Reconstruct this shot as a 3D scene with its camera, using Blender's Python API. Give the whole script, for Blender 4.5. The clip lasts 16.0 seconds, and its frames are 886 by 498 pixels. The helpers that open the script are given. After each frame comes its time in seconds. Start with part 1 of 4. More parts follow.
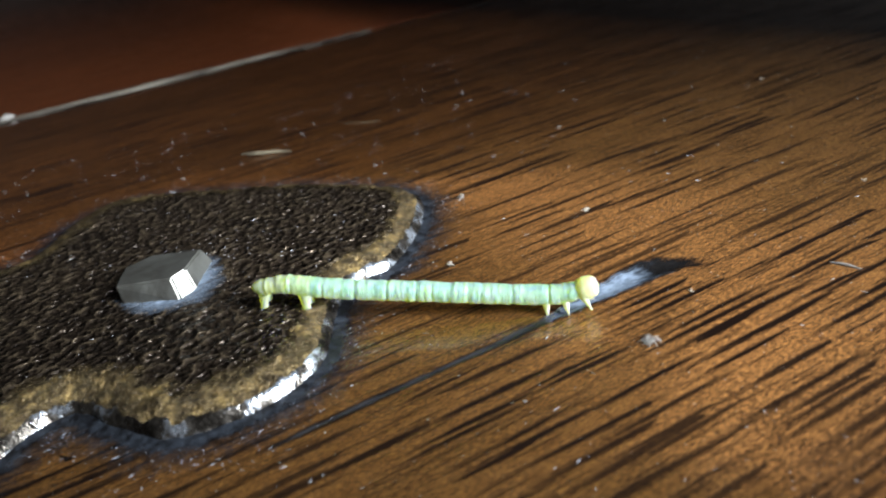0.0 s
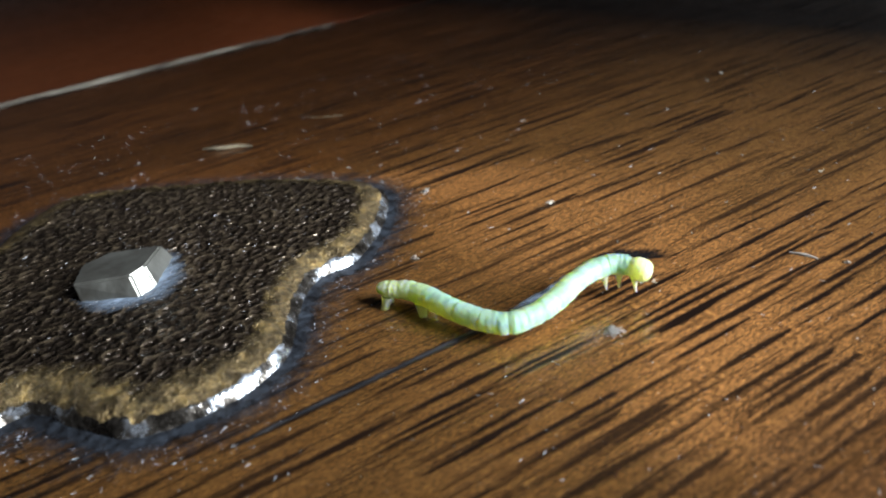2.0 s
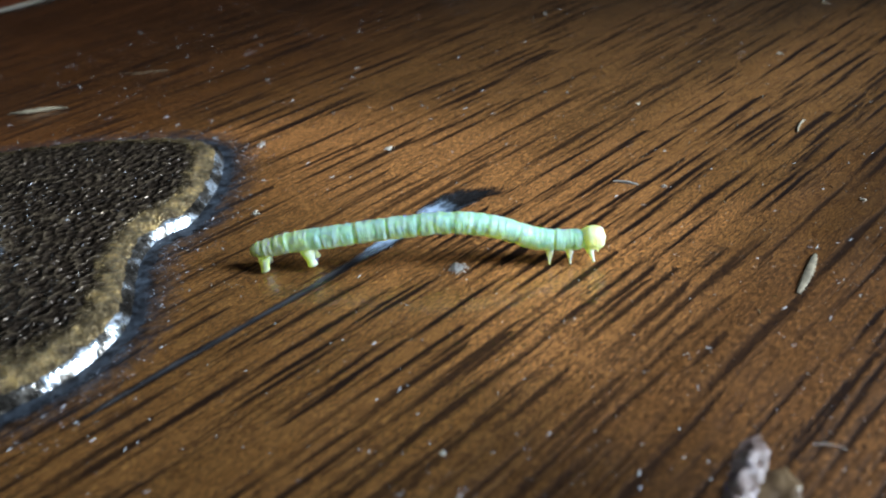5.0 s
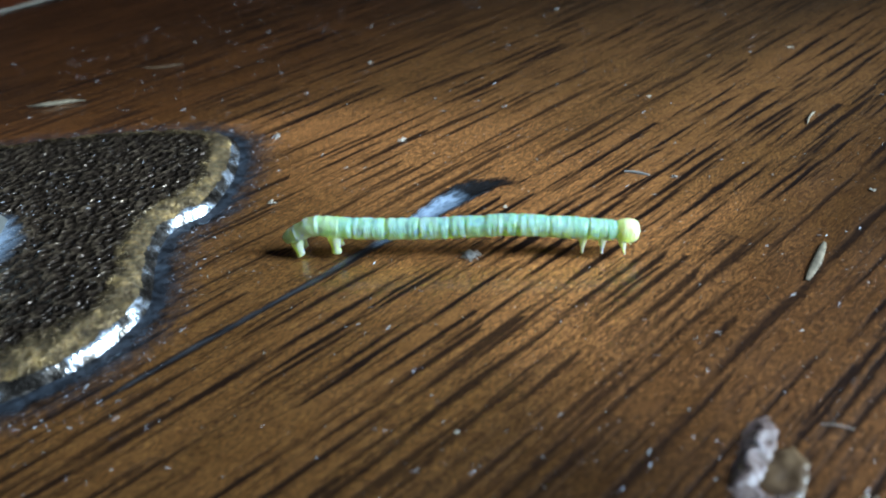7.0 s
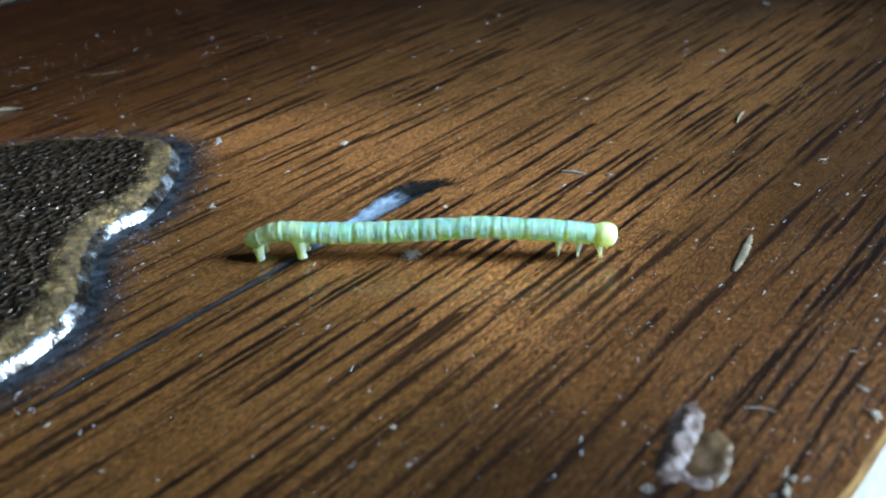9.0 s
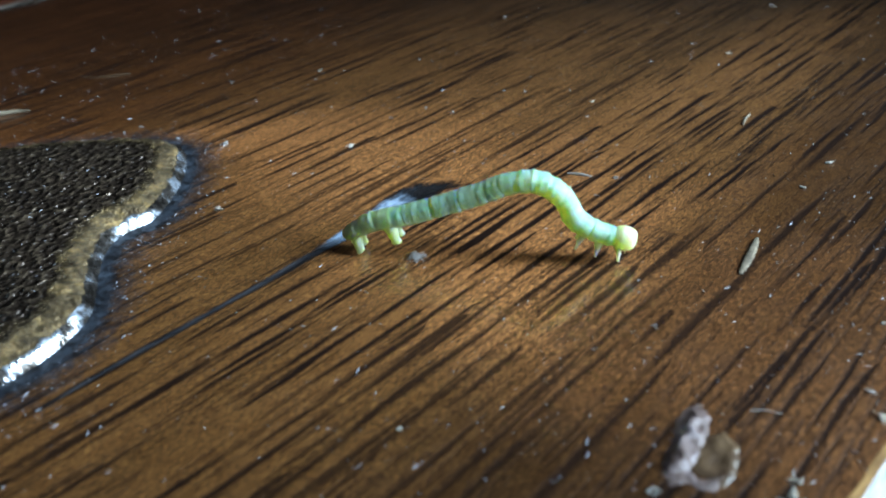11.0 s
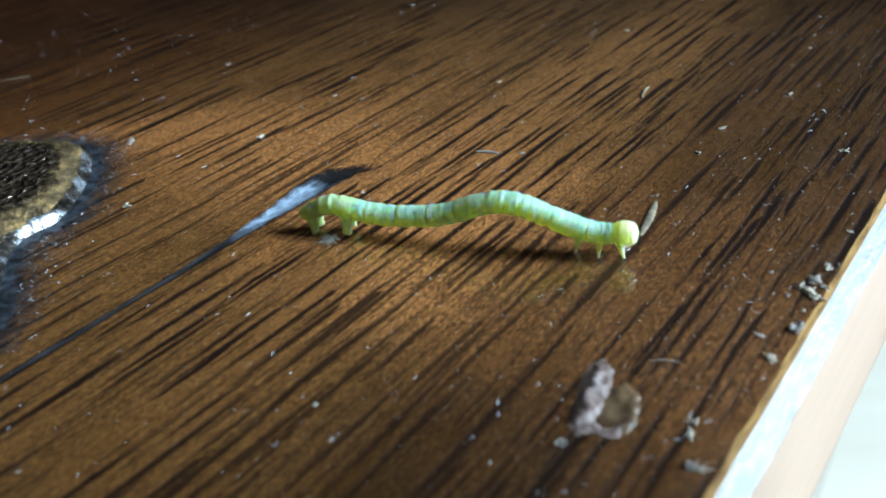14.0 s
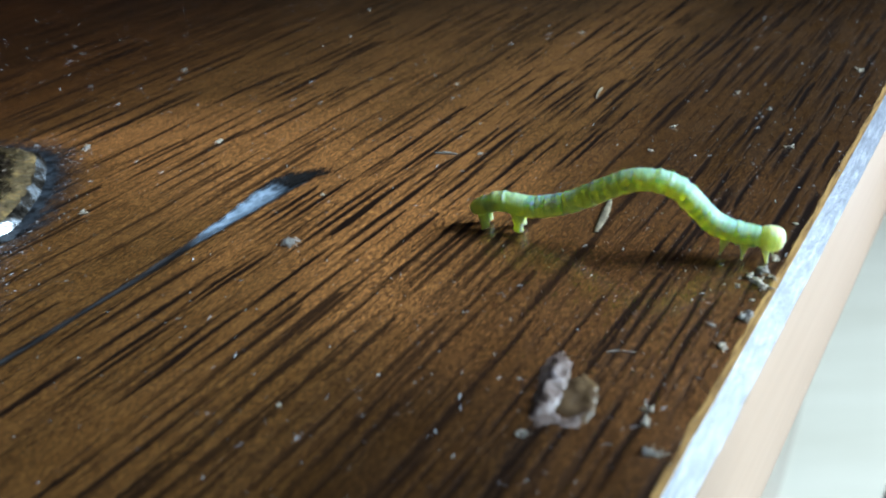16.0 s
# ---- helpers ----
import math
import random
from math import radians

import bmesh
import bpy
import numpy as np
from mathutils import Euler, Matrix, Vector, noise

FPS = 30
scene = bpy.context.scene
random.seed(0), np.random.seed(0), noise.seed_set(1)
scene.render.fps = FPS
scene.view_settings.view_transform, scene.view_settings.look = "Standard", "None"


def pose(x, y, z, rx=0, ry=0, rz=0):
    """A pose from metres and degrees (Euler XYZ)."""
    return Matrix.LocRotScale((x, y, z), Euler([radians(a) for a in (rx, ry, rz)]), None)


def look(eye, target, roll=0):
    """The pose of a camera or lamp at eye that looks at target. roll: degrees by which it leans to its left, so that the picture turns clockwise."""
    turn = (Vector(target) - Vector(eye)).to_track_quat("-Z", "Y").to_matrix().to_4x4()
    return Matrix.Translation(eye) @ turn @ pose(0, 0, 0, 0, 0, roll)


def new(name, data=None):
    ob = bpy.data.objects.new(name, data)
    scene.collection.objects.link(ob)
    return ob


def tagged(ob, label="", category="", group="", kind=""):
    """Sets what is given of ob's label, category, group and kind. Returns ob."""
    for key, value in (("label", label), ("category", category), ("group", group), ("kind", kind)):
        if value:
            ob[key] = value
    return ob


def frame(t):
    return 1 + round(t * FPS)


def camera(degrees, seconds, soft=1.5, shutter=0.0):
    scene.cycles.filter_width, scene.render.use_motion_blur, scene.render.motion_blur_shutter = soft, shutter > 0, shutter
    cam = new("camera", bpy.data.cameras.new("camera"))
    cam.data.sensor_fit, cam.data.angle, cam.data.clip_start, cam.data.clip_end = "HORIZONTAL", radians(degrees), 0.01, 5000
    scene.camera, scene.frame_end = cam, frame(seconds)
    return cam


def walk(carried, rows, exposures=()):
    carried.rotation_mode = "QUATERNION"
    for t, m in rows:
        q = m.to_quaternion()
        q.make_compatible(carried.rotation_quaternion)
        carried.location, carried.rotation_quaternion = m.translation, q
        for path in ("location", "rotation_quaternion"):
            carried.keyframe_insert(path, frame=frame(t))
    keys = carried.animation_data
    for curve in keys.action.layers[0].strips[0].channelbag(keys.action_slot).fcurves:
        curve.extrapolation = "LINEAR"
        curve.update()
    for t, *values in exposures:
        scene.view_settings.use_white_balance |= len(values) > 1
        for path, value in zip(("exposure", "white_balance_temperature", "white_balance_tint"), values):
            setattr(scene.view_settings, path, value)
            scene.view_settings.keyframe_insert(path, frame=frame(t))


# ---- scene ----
cam = camera(60.0, 16.0, soft=2.0)
PATH = [  # seconds, metres, degrees
    (0, -0.033328, -0.032395, 0.027621, 61.185, 7.4713, -29.2),
    (0.5, -0.033258, -0.032554, 0.027534, 60.775, 7.4999, -30.518),
    (1, -0.03321, -0.032468, 0.027491, 60.552, 6.9626, -31.459),
    (1.5, -0.033157, -0.032443, 0.027502, 60.497, 6.8181, -31.672),
    (2, -0.033207, -0.03232, 0.027388, 60.559, 6.7005, -31.67),
    (2.5, -0.032719, -0.033054, 0.02733, 60.172, 6.9381, -32.504),
    (3, -0.032662, -0.032647, 0.027363, 58.76, 6.5363, -38.594),
    (3.5, -0.032701, -0.033056, 0.026989, 56.844, 5.1863, -44.451),
    (4, -0.032858, -0.032987, 0.027014, 56.04, 4.8783, -44.303),
    (6.5, -0.033799, -0.032892, 0.027121, 55.868, 4.7232, -42.809),
    (7, -0.034071, -0.033515, 0.026929, 55.919, 4.9224, -42.873),
    (7.5, -0.033768, -0.034807, 0.026621, 56.046, 4.8719, -44.098),
    (8, -0.033744, -0.034828, 0.026552, 56.144, 4.5447, -45.629),
    (8.5, -0.033734, -0.034871, 0.02657, 56.28, 4.1849, -46.062),
    (9, -0.033786, -0.03486, 0.02658, 56.393, 4.0918, -46.072),
    (11.5, -0.033867, -0.034866, 0.026613, 56.615, 4.258, -45.613),
    (12, -0.033876, -0.034868, 0.026641, 56.617, 4.2462, -45.521),
    (12.5, -0.033901, -0.034867, 0.026644, 56.638, 4.2084, -45.506),
    (13, -0.033921, -0.035208, 0.026578, 56.543, 4.7401, -46.522),
    (13.5, -0.03383, -0.036607, 0.026085, 56.012, 4.4066, -50.175),
    (14, -0.033833, -0.036744, 0.026011, 55.841, 4.5018, -51.679),
    (14.5, -0.033933, -0.036682, 0.026054, 55.774, 4.1325, -51.775),
    (15, -0.034116, -0.037198, 0.026015, 55.748, 4.4278, -52.878),
    (15.5, -0.034228, -0.037386, 0.026033, 55.814, 4.2961, -54.18),
    (16, -0.03427, -0.037316, 0.026068, 55.985, 3.971, -54.625),
]
walk(cam, [(t, pose(*row)) for t, *row in PATH], [(0.0, 0.0, 6250, 9), (2.4, 0.0, 6250, 9), (3.6, -0.05, 6100, 8), (6.5, -0.06, 5150, 0), (12.0, -0.03, 5120, -1), (14.3, -0.08, 5330, -2), (15.2, -0.2, 5380, -2), (16.0, -0.28, 5380, -2)])
# close-up lens: sharp at the caterpillar, soft in the distance
cam.data.dof.use_dof, cam.data.dof.focus_distance, cam.data.dof.aperture_fstop = True, 0.052, 50.0

# ---- light ----
MM = 0.001
LIGHT_AZ = -56.6  # compass of the window as seen from the caterpillar, degrees from +x
world = bpy.data.worlds.new("world")
scene.world = world
world.use_nodes = True
sky = world.node_tree.nodes.new("ShaderNodeTexSky")
sky.sky_type, sky.sun_disc = "NISHITA", False
sky.sun_elevation, sky.sun_rotation = radians(38), radians(90 - LIGHT_AZ)
world.node_tree.links.new(sky.outputs[0], world.node_tree.nodes["Background"].inputs[0])
world.node_tree.nodes["Background"].inputs[1].default_value = 0.1

WIN_DIST, WIN_ELEV = 0.95, 37.0
a, e = radians(LIGHT_AZ), radians(WIN_ELEV)
lamp_at = Vector((math.cos(a) * math.cos(e), math.sin(a) * math.cos(e), math.sin(e))) * WIN_DIST
lamp = bpy.data.lights.new("window_light", "AREA")
lamp.shape, lamp.size, lamp.size_y, lamp.energy = "RECTANGLE", 0.34, 0.74, 37.6
lamp.color = (0.92, 0.97, 1.0)
lamp_ob = new("window_light", lamp)
lamp_at.z = 0.44
lamp_ob.matrix_world = look(lamp_at, (0, 0, lamp_at.z))
FILL_AT = (0.80, 0.40, -0.215)  # added opening whose lamp brightens floor and front edge, in the room's own axes
low = bpy.data.lights.new("floor_fill_light", "AREA")
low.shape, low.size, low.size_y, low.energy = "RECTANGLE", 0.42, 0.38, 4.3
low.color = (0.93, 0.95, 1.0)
low_ob = new("floor_fill_light", low)
low_ob.matrix_world = pose(0, 0, 0, 0, 0, LIGHT_AZ) @ look((FILL_AT[0] - 0.03, FILL_AT[1], FILL_AT[2]), (0, FILL_AT[1], FILL_AT[2] - 0.05))
scene.view_settings.exposure = 0.0


# ---- materials ----
def material(name, base=(0.5, 0.5, 0.5), rough=0.5, metal=0.0):
    m = bpy.data.materials.new(name)
    m.use_nodes = True
    b = m.node_tree.nodes["Principled BSDF"]
    b.inputs["Base Color"].default_value = (*base, 1)
    b.inputs["Roughness"].default_value = rough
    b.inputs["Metallic"].default_value = metal
    return m, m.node_tree, b


def node(nt, kind, **values):
    n = nt.nodes.new(kind)
    for k, v in values.items():
        n.inputs[k].default_value = v
    return n


def coords(nt, scale, turn=(0, 0, 0)):
    """Object coordinates in millimetres, stretched by scale."""
    tc = nt.nodes.new("ShaderNodeTexCoord")
    mp = nt.nodes.new("ShaderNodeMapping")
    mp.inputs["Scale"].default_value = [1000 * s for s in scale]
    mp.inputs["Rotation"].default_value = [radians(v) for v in turn]
    nt.links.new(tc.outputs["Object"], mp.inputs["Vector"])
    return mp.outputs["Vector"]


def grain_noise(nt, scale, size=1.0, detail=2.0, rough=0.5, distort=0.0, turn=(0, 0, 0)):
    n = node(nt, "ShaderNodeTexNoise", Scale=size, Detail=detail, Roughness=rough, Distortion=distort)
    nt.links.new(coords(nt, scale, turn), n.inputs["Vector"])
    return n.outputs["Fac"]


def ramp(nt, fac, stops):
    r = nt.nodes.new("ShaderNodeValToRGB")
    el = r.color_ramp.elements
    while len(el) < len(stops):
        el.new(0.5)
    for k, (at, col) in zip(el, stops):
        k.position, k.color = at, (*col, 1) if len(col) == 3 else col
    nt.links.new(fac, r.inputs["Fac"])
    return r.outputs["Color"]


def grey(v):
    return (v, v, v)


def mixed(nt, fac, a, b, kind="MIX"):
    m = nt.nodes.new("ShaderNodeMix")
    m.data_type, m.blend_type = "RGBA", kind
    for sock, val in ((m.inputs["Factor"], fac), (m.inputs["A"], a), (m.inputs["B"], b)):
        if isinstance(val, (int, float)):
            sock.default_value = val
        elif isinstance(val, tuple):
            sock.default_value = (*val, 1)
        else:
            nt.links.new(val, sock)
    return m.outputs["Result"]


def maths(nt, op, a, b=0.0):
    m = nt.nodes.new("ShaderNodeMath")
    m.operation = op
    for sock, val in zip(m.inputs, (a, b)):
        if isinstance(val, (int, float)):
            sock.default_value = val
        else:
            nt.links.new(val, sock)
    return m.outputs[0]


def bumped(nt, b, height, strength, distance):
    n = node(nt, "ShaderNodeBump", Strength=strength, Distance=distance)
    nt.links.new(height, n.inputs["Height"])
    nt.links.new(n.outputs["Normal"], b.inputs["Normal"])


def pore_layer(nt, sx, sy, shift, few):
    """Slim dark pores with rounded ends, one to a cell; sx, sy: cells for each mm."""
    tc = nt.nodes.new("ShaderNodeTexCoord")
    mp = nt.nodes.new("ShaderNodeMapping")
    mp.inputs["Scale"].default_value = (1000 * sx, 1000 * sy, 1000 * sy)
    mp.inputs["Location"].default_value = (shift, shift * 0.7, 0)
    nt.links.new(tc.outputs["Object"], mp.inputs["Vector"])
    wob = node(nt, "ShaderNodeTexNoise", Scale=1.3, Detail=2.0)
    nt.links.new(mp.outputs["Vector"], wob.inputs["Vector"])
    off = nt.nodes.new("ShaderNodeVectorMath")
    off.operation = "MULTIPLY_ADD"
    off.inputs[1].default_value, off.inputs[2].default_value = (0.0, 0.55, 0.0), (0.0, -0.27, 0.0)
    nt.links.new(wob.outputs["Color"], off.inputs[0])
    add = nt.nodes.new("ShaderNodeVectorMath")
    nt.links.new(mp.outputs["Vector"], add.inputs[0])
    nt.links.new(off.outputs[0], add.inputs[1])
    flat2 = nt.nodes.new("ShaderNodeVectorMath")
    flat2.operation = "MULTIPLY"
    flat2.inputs[1].default_value = (1, 1, 0)
    nt.links.new(add.outputs[0], flat2.inputs[0])
    vo = nt.nodes.new("ShaderNodeTexVoronoi")
    vo.voronoi_dimensions = "2D"
    vo.inputs["Scale"].default_value = 1.0
    nt.links.new(flat2.outputs[0], vo.inputs["Vector"])
    d = nt.nodes.new("ShaderNodeVectorMath")
    d.operation = "SUBTRACT"
    nt.links.new(flat2.outputs[0], d.inputs[0])
    nt.links.new(vo.outputs["Position"], d.inputs[1])
    sc = nt.nodes.new("ShaderNodeVectorMath")
    sc.operation = "MULTIPLY"
    sc.inputs[1].default_value = (1.25, 3.8, 0)
    nt.links.new(d.outputs[0], sc.inputs[0])
    ln = nt.nodes.new("ShaderNodeVectorMath")
    ln.operation = "LENGTH"
    nt.links.new(sc.outputs[0], ln.inputs[0])
    sep = nt.nodes.new("ShaderNodeSeparateColor")
    nt.links.new(vo.outputs["Color"], sep.inputs[0])
    size = maths(nt, "SUBTRACT", maths(nt, "MULTIPLY", sep.outputs[0], 1.5), few)
    rag = grain_noise(nt, (0.8, 3.6, 3.6), 1.0, 4.0, 0.72)
    size = maths(nt, "ADD", size, maths(nt, "MULTIPLY", maths(nt, "SUBTRACT", rag, 0.5), 1.0))
    size = maths(nt, "MINIMUM", size, 0.78)
    return ramp(nt, maths(nt, "ADD", maths(nt, "SUBTRACT", size, ln.outputs["Value"]), 0.5), [(0.32, grey(0)), (0.86, grey(1))])


FIBRE_DIP = 0.20


def wood(name, light, dark, pore, rough=0.32, few=0.17, bands=()):
    """Varnished open-pored hardwood, grain along x."""
    m, nt, b = material(name, light, rough)
    wide = grain_noise(nt, (0.010, 0.11, 0.11), 1.0, 3.0, 0.6, 0.6)
    fibre = grain_noise(nt, (2.6, 9.5, 9.5), 1.0, 5.0, 0.8, 0.2)
    cloud = grain_noise(nt, (0.10, 0.22, 0.22), 1.0, 3.0, 0.6)
    tone = mixed(nt, ramp(nt, wide, [(0.38, grey(0)), (0.62, grey(1))]), dark, light)
    tone = mixed(nt, ramp(nt, cloud, [(0.3, grey(0.0)), (0.75, grey(0.45))]), tone, dark)
    warm = tuple(c * k for c, k in zip(light, (2.1, 2.45, 1.9)))
    tone = mixed(nt, ramp(nt, fibre, [(0.42, grey(0.0)), (0.70, grey(0.9))]), tone, warm)
    mottle = grain_noise(nt, (0.9, 2.2, 2.2), 1.0, 3.0, 0.7, 0.4)
    tone = mixed(nt, 1.0, tone, ramp(nt, mottle, [(0.34, (0.60, 0.56, 0.54)), (0.62, (1, 1, 1))]), "MULTIPLY")
    if bands:  # growth bands near the front edge, painted shade towards the back
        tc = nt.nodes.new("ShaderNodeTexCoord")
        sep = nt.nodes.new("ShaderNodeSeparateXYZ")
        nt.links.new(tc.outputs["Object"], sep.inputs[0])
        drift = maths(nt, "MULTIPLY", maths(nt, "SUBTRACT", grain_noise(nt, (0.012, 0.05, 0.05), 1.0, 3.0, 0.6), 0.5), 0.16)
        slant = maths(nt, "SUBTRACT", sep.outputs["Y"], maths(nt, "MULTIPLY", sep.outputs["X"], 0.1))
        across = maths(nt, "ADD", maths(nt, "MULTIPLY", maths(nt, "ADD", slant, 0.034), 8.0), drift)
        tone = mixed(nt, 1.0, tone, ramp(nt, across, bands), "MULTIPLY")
    one = pore_layer(nt, 0.082, 0.74, 0.0, few + 0.10)
    two = pore_layer(nt, 0.125, 0.98, 17.3, few + 0.20)
    three = pore_layer(nt, 0.28, 1.9, 41.9, few + 0.30)
    where = ramp(nt, grain_noise(nt, (0.012, 0.07, 0.07), 1.0, 2.0), [(0.36, grey(0.75)), (0.55, grey(1))])
    both = maths(nt, "MULTIPLY", maths(nt, "MAXIMUM", maths(nt, "MAXIMUM", one, two), maths(nt, "MULTIPLY", three, 0.6)), where)
    nt.links.new(mixed(nt, maths(nt, "MULTIPLY", both, 0.97), tone, pore), b.inputs["Base Color"])
    smear = grain_noise(nt, (0.25, 0.4, 0.4), 1.0, 4.0, 0.65)
    rr = ramp(nt, smear, [(0.3, grey(rough + 0.02)), (0.7, grey(rough + 0.18))])
    nt.links.new(mixed(nt, both, rr, grey(0.45)), b.inputs["Roughness"])
    height = maths(nt, "SUBTRACT", maths(nt, "MULTIPLY", fibre, 0.12), both)
    bump = node(nt, "ShaderNodeBump", Strength=0.35, Distance=0.0001)
    nt.links.new(height, bump.inputs["Height"])
    nt.links.new(bump.outputs["Normal"], b.inputs["Normal"])
    nt.links.new(mixed(nt, both, grey(1.0), grey(0.12)), b.inputs["Coat Weight"])
    nt.links.new(mixed(nt, both, grey(0.3), grey(0.12)), b.inputs["Specular IOR Level"])
    b.inputs["Coat IOR"].default_value = 1.52
    nt.links.new(ramp(nt, smear, [(0.35, grey(0.02)), (0.7, grey(0.06))]), b.inputs["Coat Roughness"])
    skin_bump = node(nt, "ShaderNodeBump", Strength=0.12, Distance=0.0001)
    nt.links.new(height, skin_bump.inputs["Height"])
    nt.links.new(skin_bump.outputs["Normal"], b.inputs["Coat Normal"])
    # the cut fibres under the varnish shine in a band across the grain
    gl = nt.nodes.new("ShaderNodeBsdfAnisotropic")
    gl.inputs["Roughness"].default_value = 0.42
    gl.inputs["Anisotropy"].default_value = 0.7
    gl.inputs["Tangent"].default_value = (0, 1, 0)
    # the fibres dip into the board, more in some patches than in others
    dip = maths(nt, "ADD", maths(nt, "MULTIPLY", grain_noise(nt, (0.06, 0.16, 0.16), 1.0, 3.0, 0.6), 0.5), FIBRE_DIP - 0.25)
    lean = nt.nodes.new("ShaderNodeCombineXYZ")
    nt.links.new(maths(nt, "MULTIPLY", dip, -1.0), lean.inputs[0])
    lean.inputs[2].default_value = 1.0
    unit = nt.nodes.new("ShaderNodeVectorMath")
    unit.operation = "NORMALIZE"
    nt.links.new(lean.outputs[0], unit.inputs[0])
    nt.links.new(unit.outputs[0], gl.inputs["Normal"])
    shine = ramp(nt, fibre, [(0.46, grey(0.0)), (0.72, tuple(min(1.0, c * 1.9) for c in light))])
    # the same bands and painted far shade dim the fibre shine
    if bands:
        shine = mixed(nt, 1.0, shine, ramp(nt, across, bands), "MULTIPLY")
    nt.links.new(mixed(nt, both, shine, (0, 0, 0)), gl.inputs["Color"])
    mix = nt.nodes.new("ShaderNodeAddShader")
    nt.links.new(b.outputs[0], mix.inputs[0])
    nt.links.new(gl.outputs[0], mix.inputs[1])
    nt.links.new(mix.outputs[0], nt.nodes["Material Output"].inputs["Surface"])
    return m


# stops from 0.44 on put the far shade into the board's colour
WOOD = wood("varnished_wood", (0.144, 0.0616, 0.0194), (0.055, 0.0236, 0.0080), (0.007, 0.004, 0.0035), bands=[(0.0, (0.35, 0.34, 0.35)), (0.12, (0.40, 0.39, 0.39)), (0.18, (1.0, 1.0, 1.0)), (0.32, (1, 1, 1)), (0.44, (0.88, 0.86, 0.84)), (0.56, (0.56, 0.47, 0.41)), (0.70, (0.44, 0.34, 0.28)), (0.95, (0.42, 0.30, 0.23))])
WOOD_RED = wood("dark_red_wood", (0.070, 0.0178, 0.0058), (0.037, 0.0100, 0.0042), (0.006, 0.003, 0.002), 0.32, 0.9)
TAN, nt, b = material("pale_tan_wood", (0.3, 0.22, 0.14), 0.4)
nt.links.new(ramp(nt, grain_noise(nt, (0.05, 0.6, 0.6), 1, 4, 0.6), [(0.3, (0.36, 0.245, 0.17)), (0.7, (0.40, 0.28, 0.20))]), b.inputs["Base Color"])
DUST_LINE, nt, b = material("dusty_glue_line", (0.30, 0.24, 0.17), 0.8)
dusty = ramp(nt, grain_noise(nt, (0.12, 0.9, 0.9), 1, 4, 0.7), [(0.38, (0.05, 0.04, 0.03)), (0.62, (0.42, 0.38, 0.31))])
bare = ramp(nt, grain_noise(nt, (0.022, 0.1, 0.1), 1, 2), [(0.42, grey(0.0)), (0.56, grey(0.9))])
nt.links.new(mixed(nt, bare, dusty, (0.02, 0.012, 0.008)), b.inputs["Base Color"])

# hammered blackened iron
IRON, nt, b = material("blackened_hammered_iron", (0.02, 0.015, 0.01), 0.42, 0.6)
bend_ = node(nt, "ShaderNodeTexNoise", Scale=1.0, Detail=2.0)
nt.links.new(coords(nt, (0.9, 0.9, 0.9)), bend_.inputs["Vector"])
warp = nt.nodes.new("ShaderNodeVectorMath")
warp.operation = "MULTIPLY_ADD"
warp.inputs[1].default_value = (0.9, 0.9, 0.9)
nt.links.new(bend_.outputs["Color"], warp.inputs[0])
nt.links.new(coords(nt, (1.0, 1.25, 1.0)), warp.inputs[2])
pits = nt.nodes.new("ShaderNodeTexVoronoi")
pits.feature = "SMOOTH_F1"
pits.inputs["Scale"].default_value, pits.inputs["Smoothness"].default_value = 1.5, 0.35
nt.links.new(warp.outputs[0], pits.inputs["Vector"])
dents = maths(nt, "ADD", pits.outputs["Distance"], maths(nt, "MULTIPLY", grain_noise(nt, (2.2, 2.2, 2.2), 1, 2), 0.18))
tint = grain_noise(nt, (0.16, 0.16, 0.16), 1, 4, 0.65)
old = ramp(nt, tint, [(0.35, (0.022, 0.016, 0.012)), (0.7, (0.055, 0.039, 0.026))])
nt.links.new(mixed(nt, ramp(nt, dents, [(0.62, grey(0)), (0.90, grey(0.6))]), old, (0.20, 0.15, 0.095)), b.inputs["Base Color"])
nt.links.new(ramp(nt, grain_noise(nt, (2, 2, 2), 1, 3), [(0.3, grey(0.20)), (0.7, grey(0.38))]), b.inputs["Roughness"])
bumped(nt, b, dents, 0.9, 0.0006)

# the lightest patches are window glints put into the metal's colour
RIM, nt, b = material("worn_metal_glints", (0.35, 0.22, 0.08), 0.3, 0.85)
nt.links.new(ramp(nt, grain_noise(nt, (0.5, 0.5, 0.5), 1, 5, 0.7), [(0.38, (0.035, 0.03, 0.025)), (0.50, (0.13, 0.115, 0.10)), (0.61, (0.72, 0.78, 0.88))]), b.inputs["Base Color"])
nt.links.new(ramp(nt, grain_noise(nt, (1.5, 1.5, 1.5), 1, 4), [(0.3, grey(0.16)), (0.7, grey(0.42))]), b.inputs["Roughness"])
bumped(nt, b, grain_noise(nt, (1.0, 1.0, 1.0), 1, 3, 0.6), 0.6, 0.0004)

BRONZE, nt, b = material("mottled_bronze", (0.2, 0.14, 0.06), 0.38, 0.75)
nt.links.new(ramp(nt, grain_noise(nt, (0.9, 0.9, 0.9), 1, 5, 0.7), [(0.34, (0.04, 0.029, 0.017)), (0.52, (0.18, 0.13, 0.065)), (0.70, (0.50, 0.35, 0.14))]), b.inputs["Base Color"])
bumped(nt, b, grain_noise(nt, (1.9, 1.9, 1.9), 1, 4, 0.7), 1.0, 0.0006)
BRONZE_NODES = nt, b

